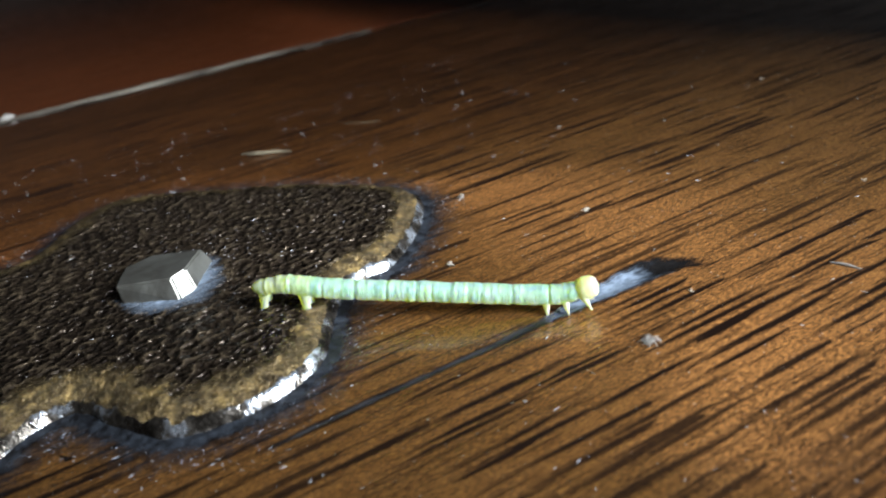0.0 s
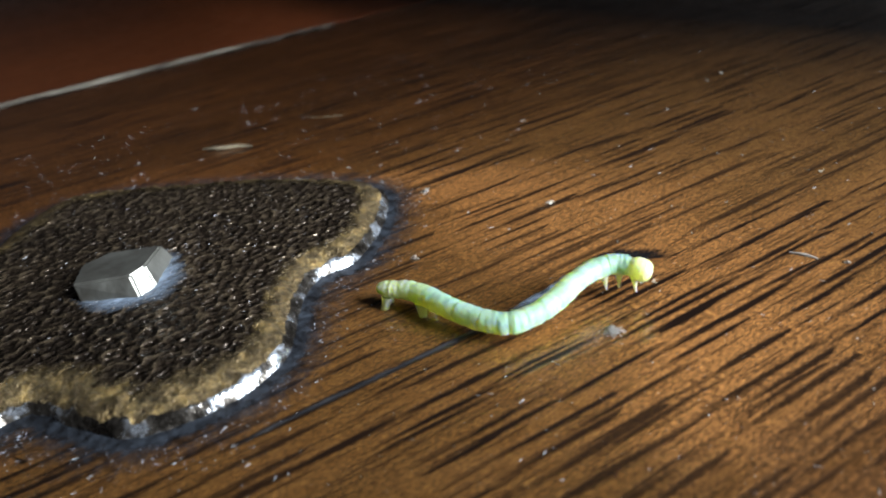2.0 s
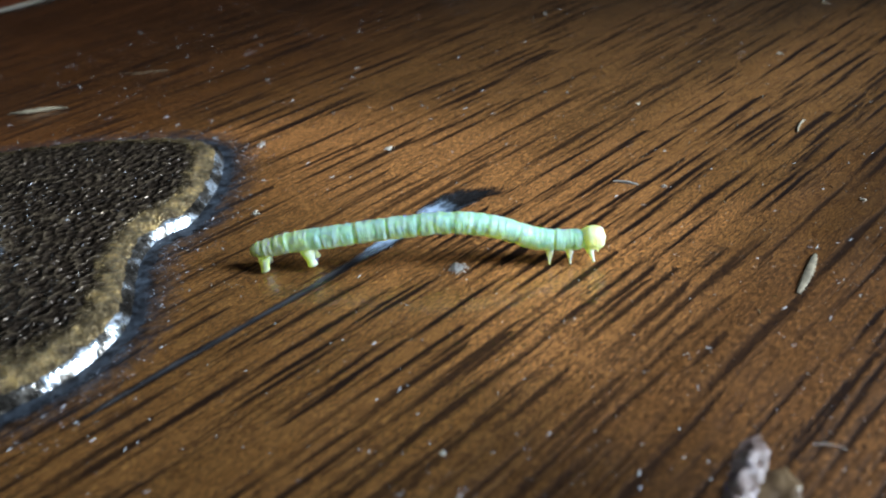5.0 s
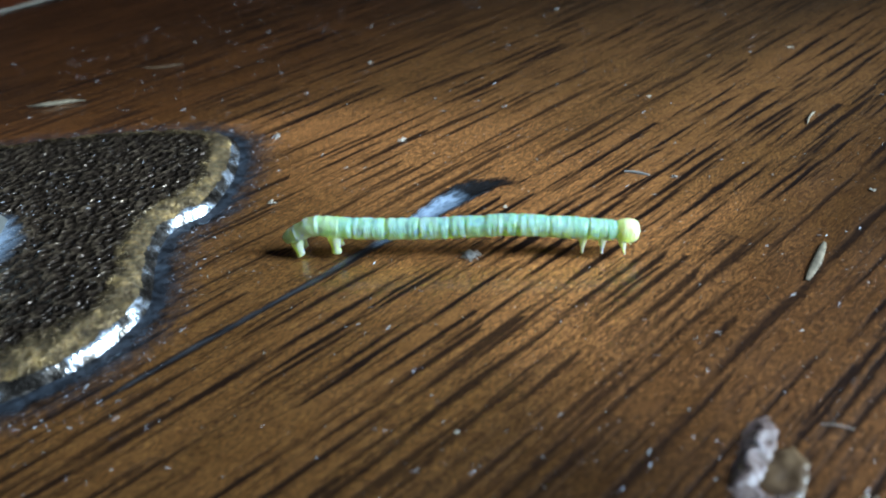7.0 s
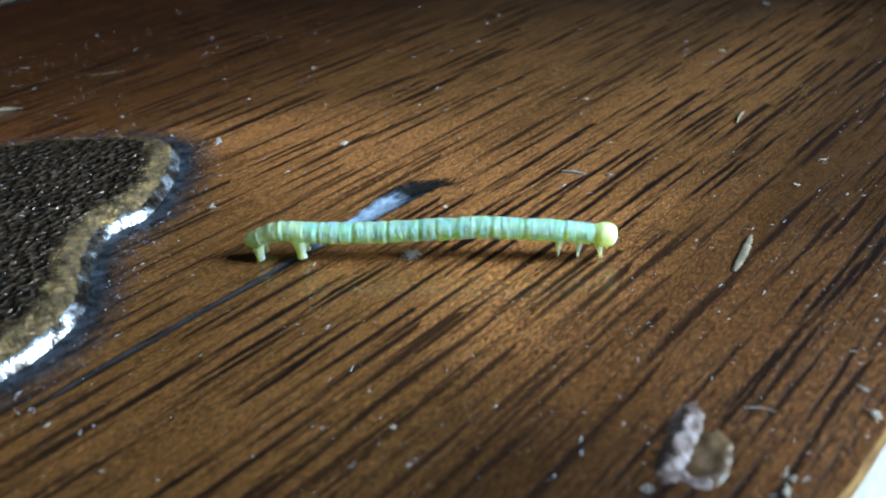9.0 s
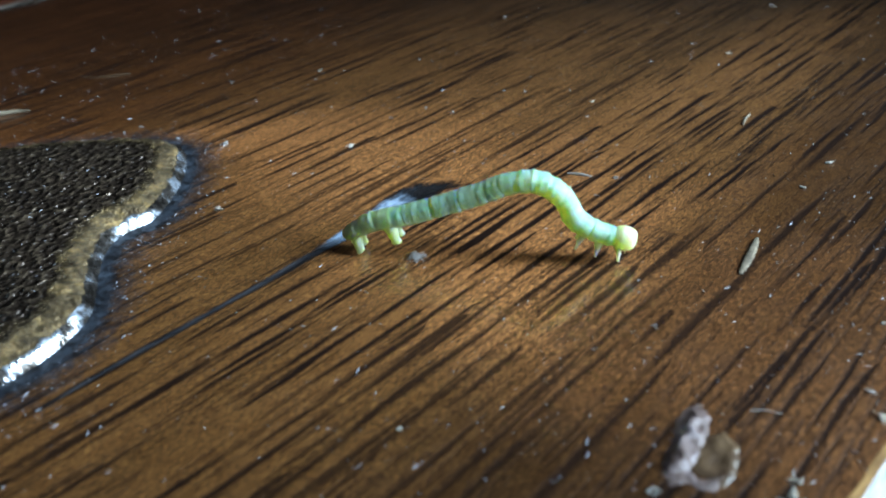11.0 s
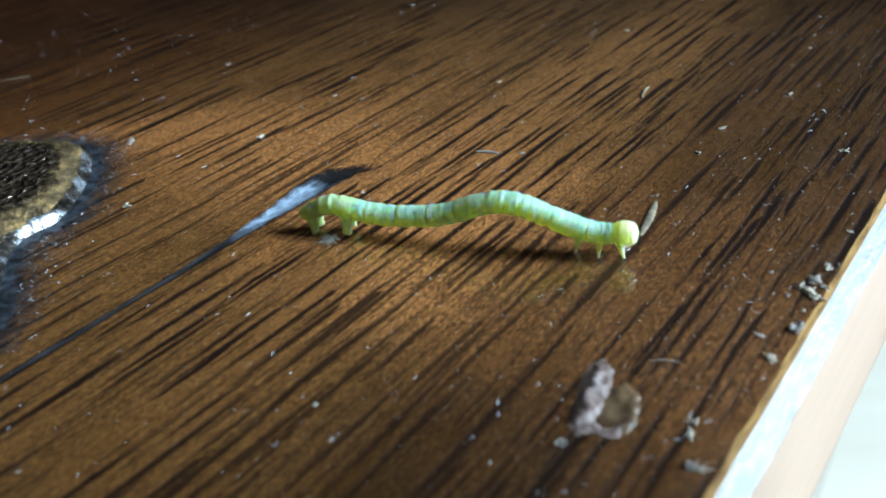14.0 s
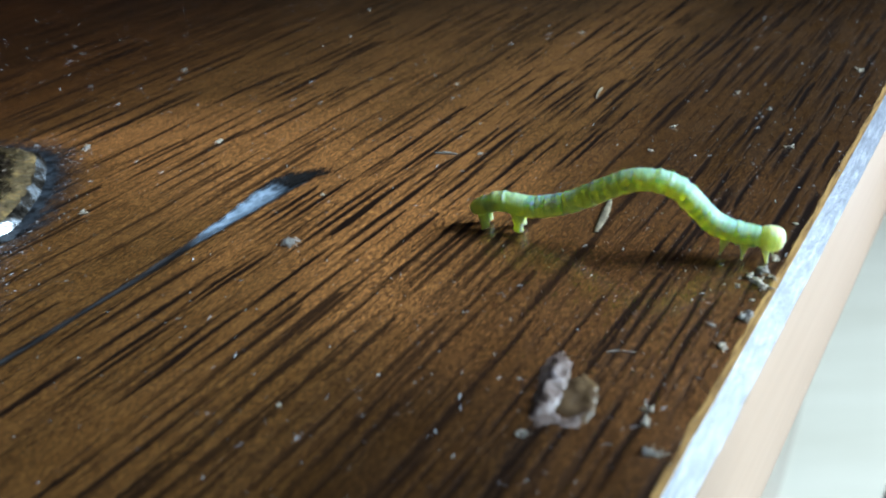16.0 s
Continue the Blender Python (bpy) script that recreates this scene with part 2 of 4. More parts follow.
STEEL, nt, b = material("dull_steel", (0.36, 0.34, 0.31), 0.5, 1.0)
nt.links.new(ramp(nt, grain_noise(nt, (0.5, 0.5, 0.5), 1, 4), [(0.3, (0.26, 0.25, 0.22)), (0.7, (0.48, 0.48, 0.44))]), b.inputs["Base Color"])
bumped(nt, b, grain_noise(nt, (0.8, 0.8, 0.8), 1, 4), 0.35, 0.0003)

# dark grime; its bluish light tone is lacquer shine put into the colour
GRIME, nt, b = material("grime_with_shine", (0.012, 0.013, 0.018), 0.35)
nt.links.new(ramp(nt, grain_noise(nt, (1.2, 1.2, 1.2), 1, 4, 0.7), [(0.38, (0.006, 0.006, 0.007)), (0.75, (0.052, 0.062, 0.080))]), b.inputs["Base Color"])
bumped(nt, b, grain_noise(nt, (3, 3, 3), 1, 4, 0.7), 0.5, 0.0001)


def feathered(nt, b, grain=(1.6, 1.6, 1.6), rag=0.9):
    """Lets the stain thin out where its 'fade' attribute falls to nought."""
    at = nt.nodes.new("ShaderNodeAttribute")
    at.attribute_name = "fade"
    ragged = maths(nt, "ADD", at.outputs["Fac"], maths(nt, "MULTIPLY", maths(nt, "SUBTRACT", grain_noise(nt, grain, 1, 4, 0.7), 0.5), rag))
    nt.links.new(ramp(nt, ragged, [(0.15, grey(0)), (0.85, grey(1))]), b.inputs["Alpha"])


feathered(nt, b)
feathered(*BRONZE_NODES, (0.5, 0.5, 0.5), 1.9)

CRACK, nt, b = material("scraped_lacquer", (0.02, 0.02, 0.024), 0.28)
nt.links.new(ramp(nt, grain_noise(nt, (0.3, 2, 2), 1, 4, 0.6), [(0.35, (0.007, 0.007, 0.008)), (0.7, (0.040, 0.038, 0.040))]), b.inputs["Base Color"])
bumped(nt, b, grain_noise(nt, (0.8, 3, 3), 1, 3), 0.4, 0.0001)
feathered(nt, b, (0.5, 2.5, 2.5), 1.1)
# pale scrape; its blue stands in for the window's reflection in the gouge
PALE, nt, b = material("pale_scrape_and_shine", (0.28, 0.32, 0.38), 0.22)
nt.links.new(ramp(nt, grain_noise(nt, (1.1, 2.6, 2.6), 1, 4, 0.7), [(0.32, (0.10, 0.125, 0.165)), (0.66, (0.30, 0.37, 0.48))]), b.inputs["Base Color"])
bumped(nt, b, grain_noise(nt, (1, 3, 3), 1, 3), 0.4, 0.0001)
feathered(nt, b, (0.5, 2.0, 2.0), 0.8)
CHAR, nt, b = material("charred_wood", (0.006, 0.005, 0.005), 0.9)
b.inputs["Specular IOR Level"].default_value = 0.15
bumped(nt, b, grain_noise(nt, (1.5, 3, 3), 1, 4, 0.7), 0.9, 0.0002)
feathered(nt, b, (1.0, 3.0, 3.0), 1.9)



def lint(name, colour):
    """Thin fibres and flakes that let light through."""
    m, nt, b = material(name, colour, 0.9)
    tr = nt.nodes.new("ShaderNodeBsdfTranslucent")
    tr.inputs["Color"].default_value = (*colour, 1)
    mix = nt.nodes.new("ShaderNodeMixShader")
    mix.inputs[0].default_value = 0.5
    nt.links.new(b.outputs[0], mix.inputs[1])
    nt.links.new(tr.outputs[0], mix.inputs[2])
    nt.links.new(mix.outputs[0], nt.nodes["Material Output"].inputs["Surface"])
    return m


LINT = lint("pale_lint", (0.74, 0.69, 0.60))
LINT_GREY = lint("grey_fluff", (0.55, 0.53, 0.50))
DUST, nt, b = material("dust_specks", (0.36, 0.36, 0.39), 0.8)
HUSK, nt, b = material("dry_husk", (0.42, 0.36, 0.24), 0.8)
nt.links.new(ramp(nt, grain_noise(nt, (2, 2, 2), 1, 3), [(0.3, (0.09, 0.072, 0.045)), (0.7, (0.23, 0.19, 0.125))]), b.inputs["Base Color"])
CRUST, nt, b = material("pale_resin_crust", (0.35, 0.27, 0.21), 0.32)
nt.links.new(ramp(nt, grain_noise(nt, (0.9, 0.9, 0.9), 1, 4, 0.7), [(0.3, (0.06, 0.04, 0.034)), (0.52, (0.15, 0.108, 0.094)), (0.78, (0.32, 0.28, 0.30))]), b.inputs["Base Color"])
bumped(nt, b, grain_noise(nt, (3, 3, 3), 1, 4, 0.7), 0.7, 0.0002)
CRUST_TAN, nt, b = material("tan_resin", (0.2, 0.13, 0.07), 0.4)
nt.links.new(ramp(nt, grain_noise(nt, (0.9, 0.9, 0.9), 1, 4, 0.6), [(0.3, (0.04, 0.022, 0.012)), (0.7, (0.14, 0.09, 0.045))]), b.inputs["Base Color"])
bumped(nt, b, grain_noise(nt, (2, 2, 2), 1, 3, 0.6), 0.4, 0.0002)
FLOOR, nt, b = material("pale_floor", (0.78, 0.76, 0.72), 0.4)
nt.links.new(ramp(nt, grain_noise(nt, (0.004, 0.03, 0.03), 1, 3), [(0.3, (0.61, 0.57, 0.47)), (0.7, (0.68, 0.64, 0.54))]), b.inputs["Base Color"])
DARK_WALL, nt, b = material("dark_stained_planks", (0.04, 0.025, 0.018), 0.6)
nt.links.new(ramp(nt, grain_noise(nt, (0.004, 0.02, 0.02), 1, 4), [(0.3, (0.008, 0.005, 0.004)), (0.7, (0.02, 0.012, 0.009))]), b.inputs["Base Color"])
FRAME, nt, b = material("white_window_paint", (0.78, 0.78, 0.76), 0.4)
GLASS, nt, b = material("window_glass", (1, 1, 1), 0.0)
b.inputs["Transmission Weight"].default_value = 1.0


def own_noise(nt, scale, size, detail, rough):
    """Noise that runs on along the whole body."""
    at = nt.nodes.new("ShaderNodeAttribute")
    at.attribute_name = "along"
    mp = nt.nodes.new("ShaderNodeMapping")
    mp.inputs["Scale"].default_value = scale
    nt.links.new(at.outputs["Vector"], mp.inputs["Vector"])
    n = node(nt, "ShaderNodeTexNoise", Scale=size, Detail=detail, Roughness=rough)
    nt.links.new(mp.outputs["Vector"], n.inputs["Vector"])
    return n.outputs["Fac"]


def skin(name, low, high, flank, glow, band=0.55):
    """Soft translucent caterpillar skin: darker bands at the folds, fine pale creases, a paler flank below."""
    m, nt, b = material(name, low, 0.36)
    spots = own_noise(nt, (1.3, 0.9, 0.9), 1, 3, 0.6)
    tone = ramp(nt, spots, [(0.3, low), (0.7, high)])
    at = nt.nodes.new("ShaderNodeAttribute")
    at.attribute_name = "along"
    run = nt.nodes.new("ShaderNodeSeparateXYZ")
    nt.links.new(at.outputs["Vector"], run.inputs[0])
    drift = maths(nt, "MULTIPLY", own_noise(nt, (0.9, 0.8, 0.8), 1, 2, 0.5), 0.55)
    phase = maths(nt, "FRACT", maths(nt, "ADD", maths(nt, "MULTIPLY", run.outputs["X"], 1 / 2.15), drift))
    bands = ramp(nt, phase, [(0.0, grey(1.0)), (0.05, grey(0.55)), (0.24, grey(0.45)), (0.42, grey(0.0)), (0.94, grey(0.0)), (1.0, grey(1.0))])
    deep = tuple(c * k for c, k in zip(low, (0.44, 0.70, 0.72)))
    tone = mixed(nt, maths(nt, "MULTIPLY", bands, maths(nt, "MULTIPLY", spots, 1.9 * band)), tone, deep)
    crease = own_noise(nt, (4.6, 0.7, 0.7), 1, 3, 0.65)
    tone = mixed(nt, ramp(nt, crease, [(0.57, grey(0)), (0.72, grey(0.15))]), tone, tuple(min(0.93, c * 1.08 + 0.10) for c in high))
    tone = mixed(nt, ramp(nt, crease, [(0.32, grey(0.22)), (0.42, grey(0))]), tone, deep)
    tc = nt.nodes.new("ShaderNodeTexCoord")
    sep = nt.nodes.new("ShaderNodeSeparateXYZ")
    nt.links.new(tc.outputs["Object"], sep.inputs[0])
    belly = ramp(nt, maths(nt, "ADD", maths(nt, "MULTIPLY", sep.outputs["Z"], -700.0), maths(nt, "MULTIPLY", spots, 0.5)), [(0.34, grey(0)), (0.62, grey(0.75))])
    nt.links.new(mixed(nt, belly, tone, flank), b.inputs["Base Color"])
    bumped(nt, b, crease, 0.65, 0.00018)
    b.inputs["Subsurface Weight"].default_value = 0.75
    b.inputs["Subsurface Radius"].default_value = (0.9, 1.0, 0.3)
    b.inputs["Subsurface Scale"].default_value = 0.0009
    tr = nt.nodes.new("ShaderNodeBsdfTranslucent")
    tr.inputs["Color"].default_value = (*glow, 1)
    mix = nt.nodes.new("ShaderNodeMixShader")
    mix.inputs[0].default_value = 0.45
    nt.links.new(b.outputs[0], mix.inputs[1])
    nt.links.new(tr.outputs[0], mix.inputs[2])
    nt.links.new(mix.outputs[0], nt.nodes["Material Output"].inputs["Surface"])
    return m


SKIN = skin("green_skin", (0.39, 0.73, 0.66), (0.57, 0.89, 0.84), (0.80, 0.93, 0.70), (1.0, 0.89, 0.05))
SKIN_TAIL = skin("olive_skin", (0.58, 0.70, 0.44), (0.72, 0.84, 0.58), (0.66, 0.80, 0.54), (0.85, 0.82, 0.15), 0.35)
SKIN_MID = skin("pale_olive_skin", (0.48, 0.70, 0.46), (0.64, 0.84, 0.62), (0.74, 0.86, 0.58), (0.92, 0.90, 0.12), 0.45)
SKIN_HEAD = skin("yellow_skin", (0.88, 0.92, 0.58), (0.94, 0.96, 0.78), (0.92, 0.94, 0.72), (0.90, 0.92, 0.32), 0.0)


# ---- mesh helpers ----
def part(name, bm, mat, parent=None, label=""):
    me = bpy.data.meshes.new(name)
    bm.normal_update()
    bm.to_mesh(me)
    bm.free()
    for p in me.polygons:
        p.use_smooth = True
    if mat:
        me.materials.append(mat)
    ob = new(name, me)
    ob.parent = parent
    return tagged(ob, label)


def box(lo, hi, bevel=0.0, seg=2, bm=None):
    bm = bm or bmesh.new()
    r = bmesh.ops.create_cube(bm, size=1.0)
    c, s = (Vector(lo) + Vector(hi)) / 2, Vector(hi) - Vector(lo)
    for v in r["verts"]:
        v.co = Vector((v.co.x * s.x, v.co.y * s.y, v.co.z * s.z)) + c
    if bevel:
        bmesh.ops.bevel(bm, geom=list({e for v in r["verts"] for e in v.link_edges}), offset=bevel, segments=seg, affect="EDGES", profile=0.5)
    return bm


def sheet(rows, closed=False, bm=None):
    """Quads over a grid of points (rows of equal length)."""
    bm = bm or bmesh.new()
    vs = [[bm.verts.new(p) for p in row] for row in rows]
    n = len(vs[0])
    for a, b in zip(vs, vs[1:]):
        for i in range(n if closed else n - 1):
            j = (i + 1) % n
            bm.faces.new((a[i], a[j], b[j], b[i]))
    return bm


def flat(ob):
    for p in ob.data.polygons:
        p.use_smooth = False
    return ob


def fbm(x, y, z=0.0, octaves=3):
    return noise.fractal(Vector((x, y, z)), 1.0, 2.0, octaves)


# ---- room ----
FLOOR_Z, CEIL_Z = -0.46, 1.9
turned = pose(0, 0, 0, 0, 0, LIGHT_AZ)  # +x of the room looks at the window
WX = lamp_at.to_2d().length + 0.03


def room_box(name, lo, hi, mat, bevel=0.0):
    ob = part(name, box(lo, hi, bevel), mat)
    ob.matrix_world = turned
    return flat(ob)


tagged(room_box("floor", (-1.6, -1.6, FLOOR_Z - 0.05), (WX + 0.1, 1.6, FLOOR_Z), FLOOR), "pale floor washed out by window light and an added lamp", "floor", kind="structure")
tagged(room_box("ceiling", (-1.6, -1.6, CEIL_Z), (WX + 0.1, 1.6, CEIL_Z + 0.05), DARK_WALL), "dark stained plank ceiling", "ceiling", kind="structure")
tagged(room_box("wall_west", (-1.7, -1.6, FLOOR_Z), (-1.6, 1.6, CEIL_Z), DARK_WALL), "dark stained plank wall", "wall", kind="structure")
tagged(room_box("wall_north", (-1.6, 1.6, FLOOR_Z), (WX + 0.1, 1.7, CEIL_Z), DARK_WALL), "dark stained plank wall", "wall", kind="structure")
tagged(room_box("wall_south", (-1.6, -1.7, FLOOR_Z), (WX + 0.1, -1.6, CEIL_Z), DARK_WALL), "dark stained plank wall", "wall", kind="structure")
wz, hw, hh = lamp_at.z, 0.175, 0.40
lw, lh, ly, lz = 0.22, 0.22, FILL_AT[1], FILL_AT[2]
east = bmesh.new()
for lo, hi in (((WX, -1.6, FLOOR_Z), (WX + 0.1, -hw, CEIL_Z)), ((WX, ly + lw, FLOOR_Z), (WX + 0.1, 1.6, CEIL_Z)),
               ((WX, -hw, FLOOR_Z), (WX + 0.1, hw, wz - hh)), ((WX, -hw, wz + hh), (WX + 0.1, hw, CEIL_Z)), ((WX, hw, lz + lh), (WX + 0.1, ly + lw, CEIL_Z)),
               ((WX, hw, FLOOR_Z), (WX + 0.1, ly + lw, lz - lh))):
    box(lo, hi, bm=east)
wall = flat(part("wall_east", east, DARK_WALL))
wall.matrix_world = turned
tagged(wall, "dark plank wall round a bright window and an added low opening", "wall", kind="structure")


def window_at(name, y, z, hw, hh):
    fr = bmesh.new()
    for lo, hi in (((WX + 0.03, y - hw, z - hh), (WX + 0.07, y - hw + 0.03, z + hh)), ((WX + 0.03, y + hw - 0.03, z - hh), (WX + 0.07, y + hw, z + hh)),
                   ((WX + 0.03, y - hw + 0.03, z - hh), (WX + 0.07, y + hw - 0.03, z - hh + 0.03)), ((WX + 0.03, y - hw + 0.03, z + hh - 0.03), (WX + 0.07, y + hw - 0.03, z + hh))):
        box(lo, hi, bm=fr)
    ob = tagged(flat(part(name, fr, FRAME)), "white painted window frame with clear glass", "window", kind="structure")
    ob.matrix_world = turned
    pane = flat(part("pane", box((WX + 0.048, y - hw + 0.03, z - hh + 0.03), (WX + 0.052, y + hw - 0.03, z + hh - 0.03)), GLASS, ob))
    pane.visible_shadow = False


window_at("window_1", 0.0, wz, hw, hh)
# unseen, added round the fill lamp for floor and front edge
window_at("window_added", ly, lz, lw, lh)

# added board, out of view, keeps the window's light off the lid's far corner
tagged(flat(part("shade_board_far", box((0.078, -0.058, FLOOR_Z), (0.20, -0.050, CEIL_Z)), DARK_WALL)), "unseen dark board added to shade the far corner of the lid", "wall", kind="structure")

# second added blocker, unseen, dims the near left of the lid
near_block = part("shade_board_near", box((0.060, -0.24, FLOOR_Z), (0.090, -0.0335, CEIL_Z), 0.002), DARK_WALL)
near_block.matrix_world = turned
tagged(flat(near_block), "unseen dark board added to dim the near left of the lid", "wall", kind="structure")

# ---- chest ----
X0, X1, BACK_Y = -0.42, 0.40, 0.36
chest = tagged(new("wooden_chest"), "dark varnished wooden chest with open grain lid", "chest")
chest.location = (0, 0, 0)


def groove_mid(x):
    return float(np.interp(x, (-30, -23, -16, -11.5, -8, -4.8, -2.5, -0.5, 0.9), (0.7, 0.85, 0.8, 0.95, 1.1, 1.3, 1.35, 0.7, -0.6)))


def groove_half(x):
    return float(np.interp(x, (-30, -23, -16, -11.5, -8, -4.8, -2.5, -0.5, 0.9), (0.12, 0.26, 0.30, 0.40, 0.62, 1.0, 1.12, 0.95, 0.40)))


def groove(x, y):
    """Depth of the long gouge, in mm, at a place in mm."""
    if not -30 < x < 0.9:
        return 0.0
    d = abs(y - groove_mid(x)) / groove_half(x)
    return 0.24 * groove_half(x) * max(0.0, 1 - d * d)


def lid_height(x, y):
    return -groove(x, y) + 0.03 * fbm(x * 0.08, y * 0.3)


def spaced(a, b, fine_a, fine_b, fine, coarse):
    out, v = [], a
    while v < b:
        out.append(v)
        v += fine if fine_a <= v < fine_b else coarse
    return out + [b]


xs = spaced(-420, 400, -46, 70, 0.6, 6)
ys = spaced(-31.4, 87.4, -31.4, 40, 0.45, 2.5)
rows = []
R = 1.0
for k in range(13):  # softened chamfer along the front edge
    q = k / 12
    rows.append((-31.4 - R * q ** 1.15, -R * q ** (1 / 1.15 + 0.25)))
edge_rows = rows[::-1]
# bluish and white streaks paint the window's reflection onto the chamfer
EDGE, nt, b = material("varnished_edge_sheen", (0.40, 0.25, 0.10), 0.34)
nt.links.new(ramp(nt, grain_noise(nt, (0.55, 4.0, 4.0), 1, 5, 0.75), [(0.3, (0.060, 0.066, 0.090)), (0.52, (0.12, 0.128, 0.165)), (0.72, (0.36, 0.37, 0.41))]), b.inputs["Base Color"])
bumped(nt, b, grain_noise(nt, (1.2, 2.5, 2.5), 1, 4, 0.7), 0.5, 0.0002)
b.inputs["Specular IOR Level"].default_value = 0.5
grid = []
edge_grid = []
for y, z in edge_rows:
    edge_grid.append([(x * MM, (y + 0.05 * fbm(x * 0.3, 3)) * MM, (z + 0.04 * fbm(x * 0.4, y)) * MM) for x in xs])
for y in ys:
    grid.append([(x * MM, y * MM, lid_height(x, y) * MM) for x in xs])
grid.append([(x * MM, 87.5 * MM, -0.6 * MM) for x in xs])
part("edge_chamfer", sheet(edge_grid), EDGE, chest, "worn varnished chamfer along the front edge with window sheen painted in")
ARRIS, nt, b = material("bare_golden_wood", (0.42, 0.24, 0.07), 0.5)
nt.links.new(ramp(nt, grain_noise(nt, (0.4, 6, 6), 1, 4, 0.7), [(0.35, (0.12, 0.06, 0.02)), (0.6, (0.50, 0.30, 0.10))]), b.inputs["Base Color"])
arris = [[(x * MM, (y + 0.10 * fbm(x * 0.5, 1.7) * (y > -31.3)) * MM, (lid_height(x, y) + 0.012) * MM) for x in xs] for y in (-31.42, -31.25, -31.05)]
part("arris", sheet(arris), ARRIS, chest, "bare golden wood where the varnish has worn off")
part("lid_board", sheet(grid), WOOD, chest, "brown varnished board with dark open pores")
front = sheet([[(x * MM, y * MM, z * MM) for x in xs] for y, z in ((-31.0, -24.4), (-32.0, -24.3), (-32.35, -23.9), (-32.41, -20), (-32.41, -10), (-32.39, -R))])
part("board_front", front, TAN, chest, "pale tan front edge of the lid")
STRIP, nt, b = material("greenish_grey_strip", (0.3, 0.36, 0.34), 0.6)
nt.links.new(ramp(nt, grain_noise(nt, (0.1, 0.4, 0.4), 1, 4), [(0.3, (0.16, 0.21, 0.20)), (0.7, (0.26, 0.33, 0.31))]), b.inputs["Base Color"])
under = sheet([[(x * MM, y * MM, z * MM) for x in xs] for y, z in ((-20, -28.0), (-31.2, -28.0), (-31.7, -27.6), (-31.75, -26.5), (-31.7, -24.3))])
part("lower_strip", under, STRIP, chest, "greenish grey strip under the front edge")
part("back_board", box((X0, 88.5 * MM, -28.2 * MM), (X1, BACK_Y, 0), 0.0006), WOOD_RED, chest, "dark reddish varnished board")
def seam_half(x):
    """Half width of the dust; its taper puts the far shade into the shape."""
    return (0.35 + 0.65 * min(1.0, max(0.0, (14.0 - x) / 34.0))) * (1 + 0.35 * fbm(x * 0.25, 4.0))


seam = sheet([[(x * MM, (87.95 + q * 1.2 * seam_half(x)) * MM, (z + 0.06 * fbm(x * 0.3, q)) * MM) for x in range(-420, 17, 2)] for q, z in ((-1, 0.02), (-0.45, 0.12), (0.45, 0.12), (1, 0.03))])
part("seam", seam, DUST_LINE, chest, "dusty glue line between two boards")
flat(part("front_panel", box((X0 + 0.004, 0.001, FLOOR_Z), (X1 - 0.004, 0.019, -28.2 * MM)), WOOD_RED, chest))
flat(part("side_panel", box((X0 + 0.004, 0.019, FLOOR_Z), (X0 + 0.022, BACK_Y - 0.004, -28.2 * MM)), WOOD_RED, chest))
flat(part("side_panel", box((X1 - 0.022, 0.019, FLOOR_Z), (X1 - 0.004, BACK_Y - 0.004, -28.2 * MM)), WOOD_RED, chest))
flat(part("back_panel", box((X0 + 0.022, BACK_Y - 0.022, FLOOR_Z), (X1 - 0.022, BACK_Y - 0.004, -28.2 * MM)), WOOD_RED, chest))


# the gouge: dark lacquer, a pale scraped hollow with painted shine, a charred end
def strip(name, label, mat, x_from, x_to, wide, lift, soft_l, soft_r, up=0.0):
    """A stain along the gouge that thins out at its sides and, over soft_l and soft_r mm, at its ends."""
    rows, fades, n = [], [], int((x_to - x_from) / 0.1)
    for i in range(n + 1):
        x = x_from + (x_to - x_from) * i / n
        h = groove_half(min(x, 0.5)) * wide * 1.25 * (1 + 0.3 * fbm(x * 0.9, wide * 9))
        m = groove_mid(x) + up * h
        row = []
        for k in range(13):
            q = k / 6 - 1
            y = m + h * q
            row.append((x * MM, y * MM, (lid_height(x, y) + lift) * MM))
            fades.append(min(1.05 - 1.0 * abs(q) ** 1.9, (x - x_from) / soft_l, (x_to - x) / soft_r))
        rows.append(row)
    ob = part(name, sheet(rows), mat, chest, label)
    fa = ob.data.attributes.new("fade", "FLOAT", "POINT")
    for k, v in enumerate(fades):
        fa.data[k].value = v


strip("gouge", "long dark gouge filled with lacquer", CRACK, -30.0, -0.8, 1.0, 0.05, 2.0, 1.0)
strip("gouge", "pale scraped hollow of the gouge with bluish window shine painted in", PALE, -12.5, -1.2, 0.9, 0.075, 5.0, 2.2)
strip("gouge", "charred black end of the gouge", CHAR, -4.2, 1.35, 1.0, 0.11, 2.4, 1.8, 0.05)

# ---- hinge plate ----
AXIS_Y = 23.0
# spade-shaped leaf of the hinge, from its tip round either side, mm
LOWER = [(-9.2, 22.2), (-9.8, 20.4), (-12.0, 17.2), (-14.6, 14.7), (-16.6, 13.4), (-18.9, 13.3), (-20.9, 11.7), (-22.7, 8.8), (-24.3, 6.2), (-26.4, 4.8), (-29.0, 4.0),
         (-32.0, 4.2), (-34.5, 5.2), (-36.7, 8.2), (-38.5, 10.8), (-41.0, 10.6), (-46.0, 8.0), (-60.0, 9.0), (-75.0, 11.0)]
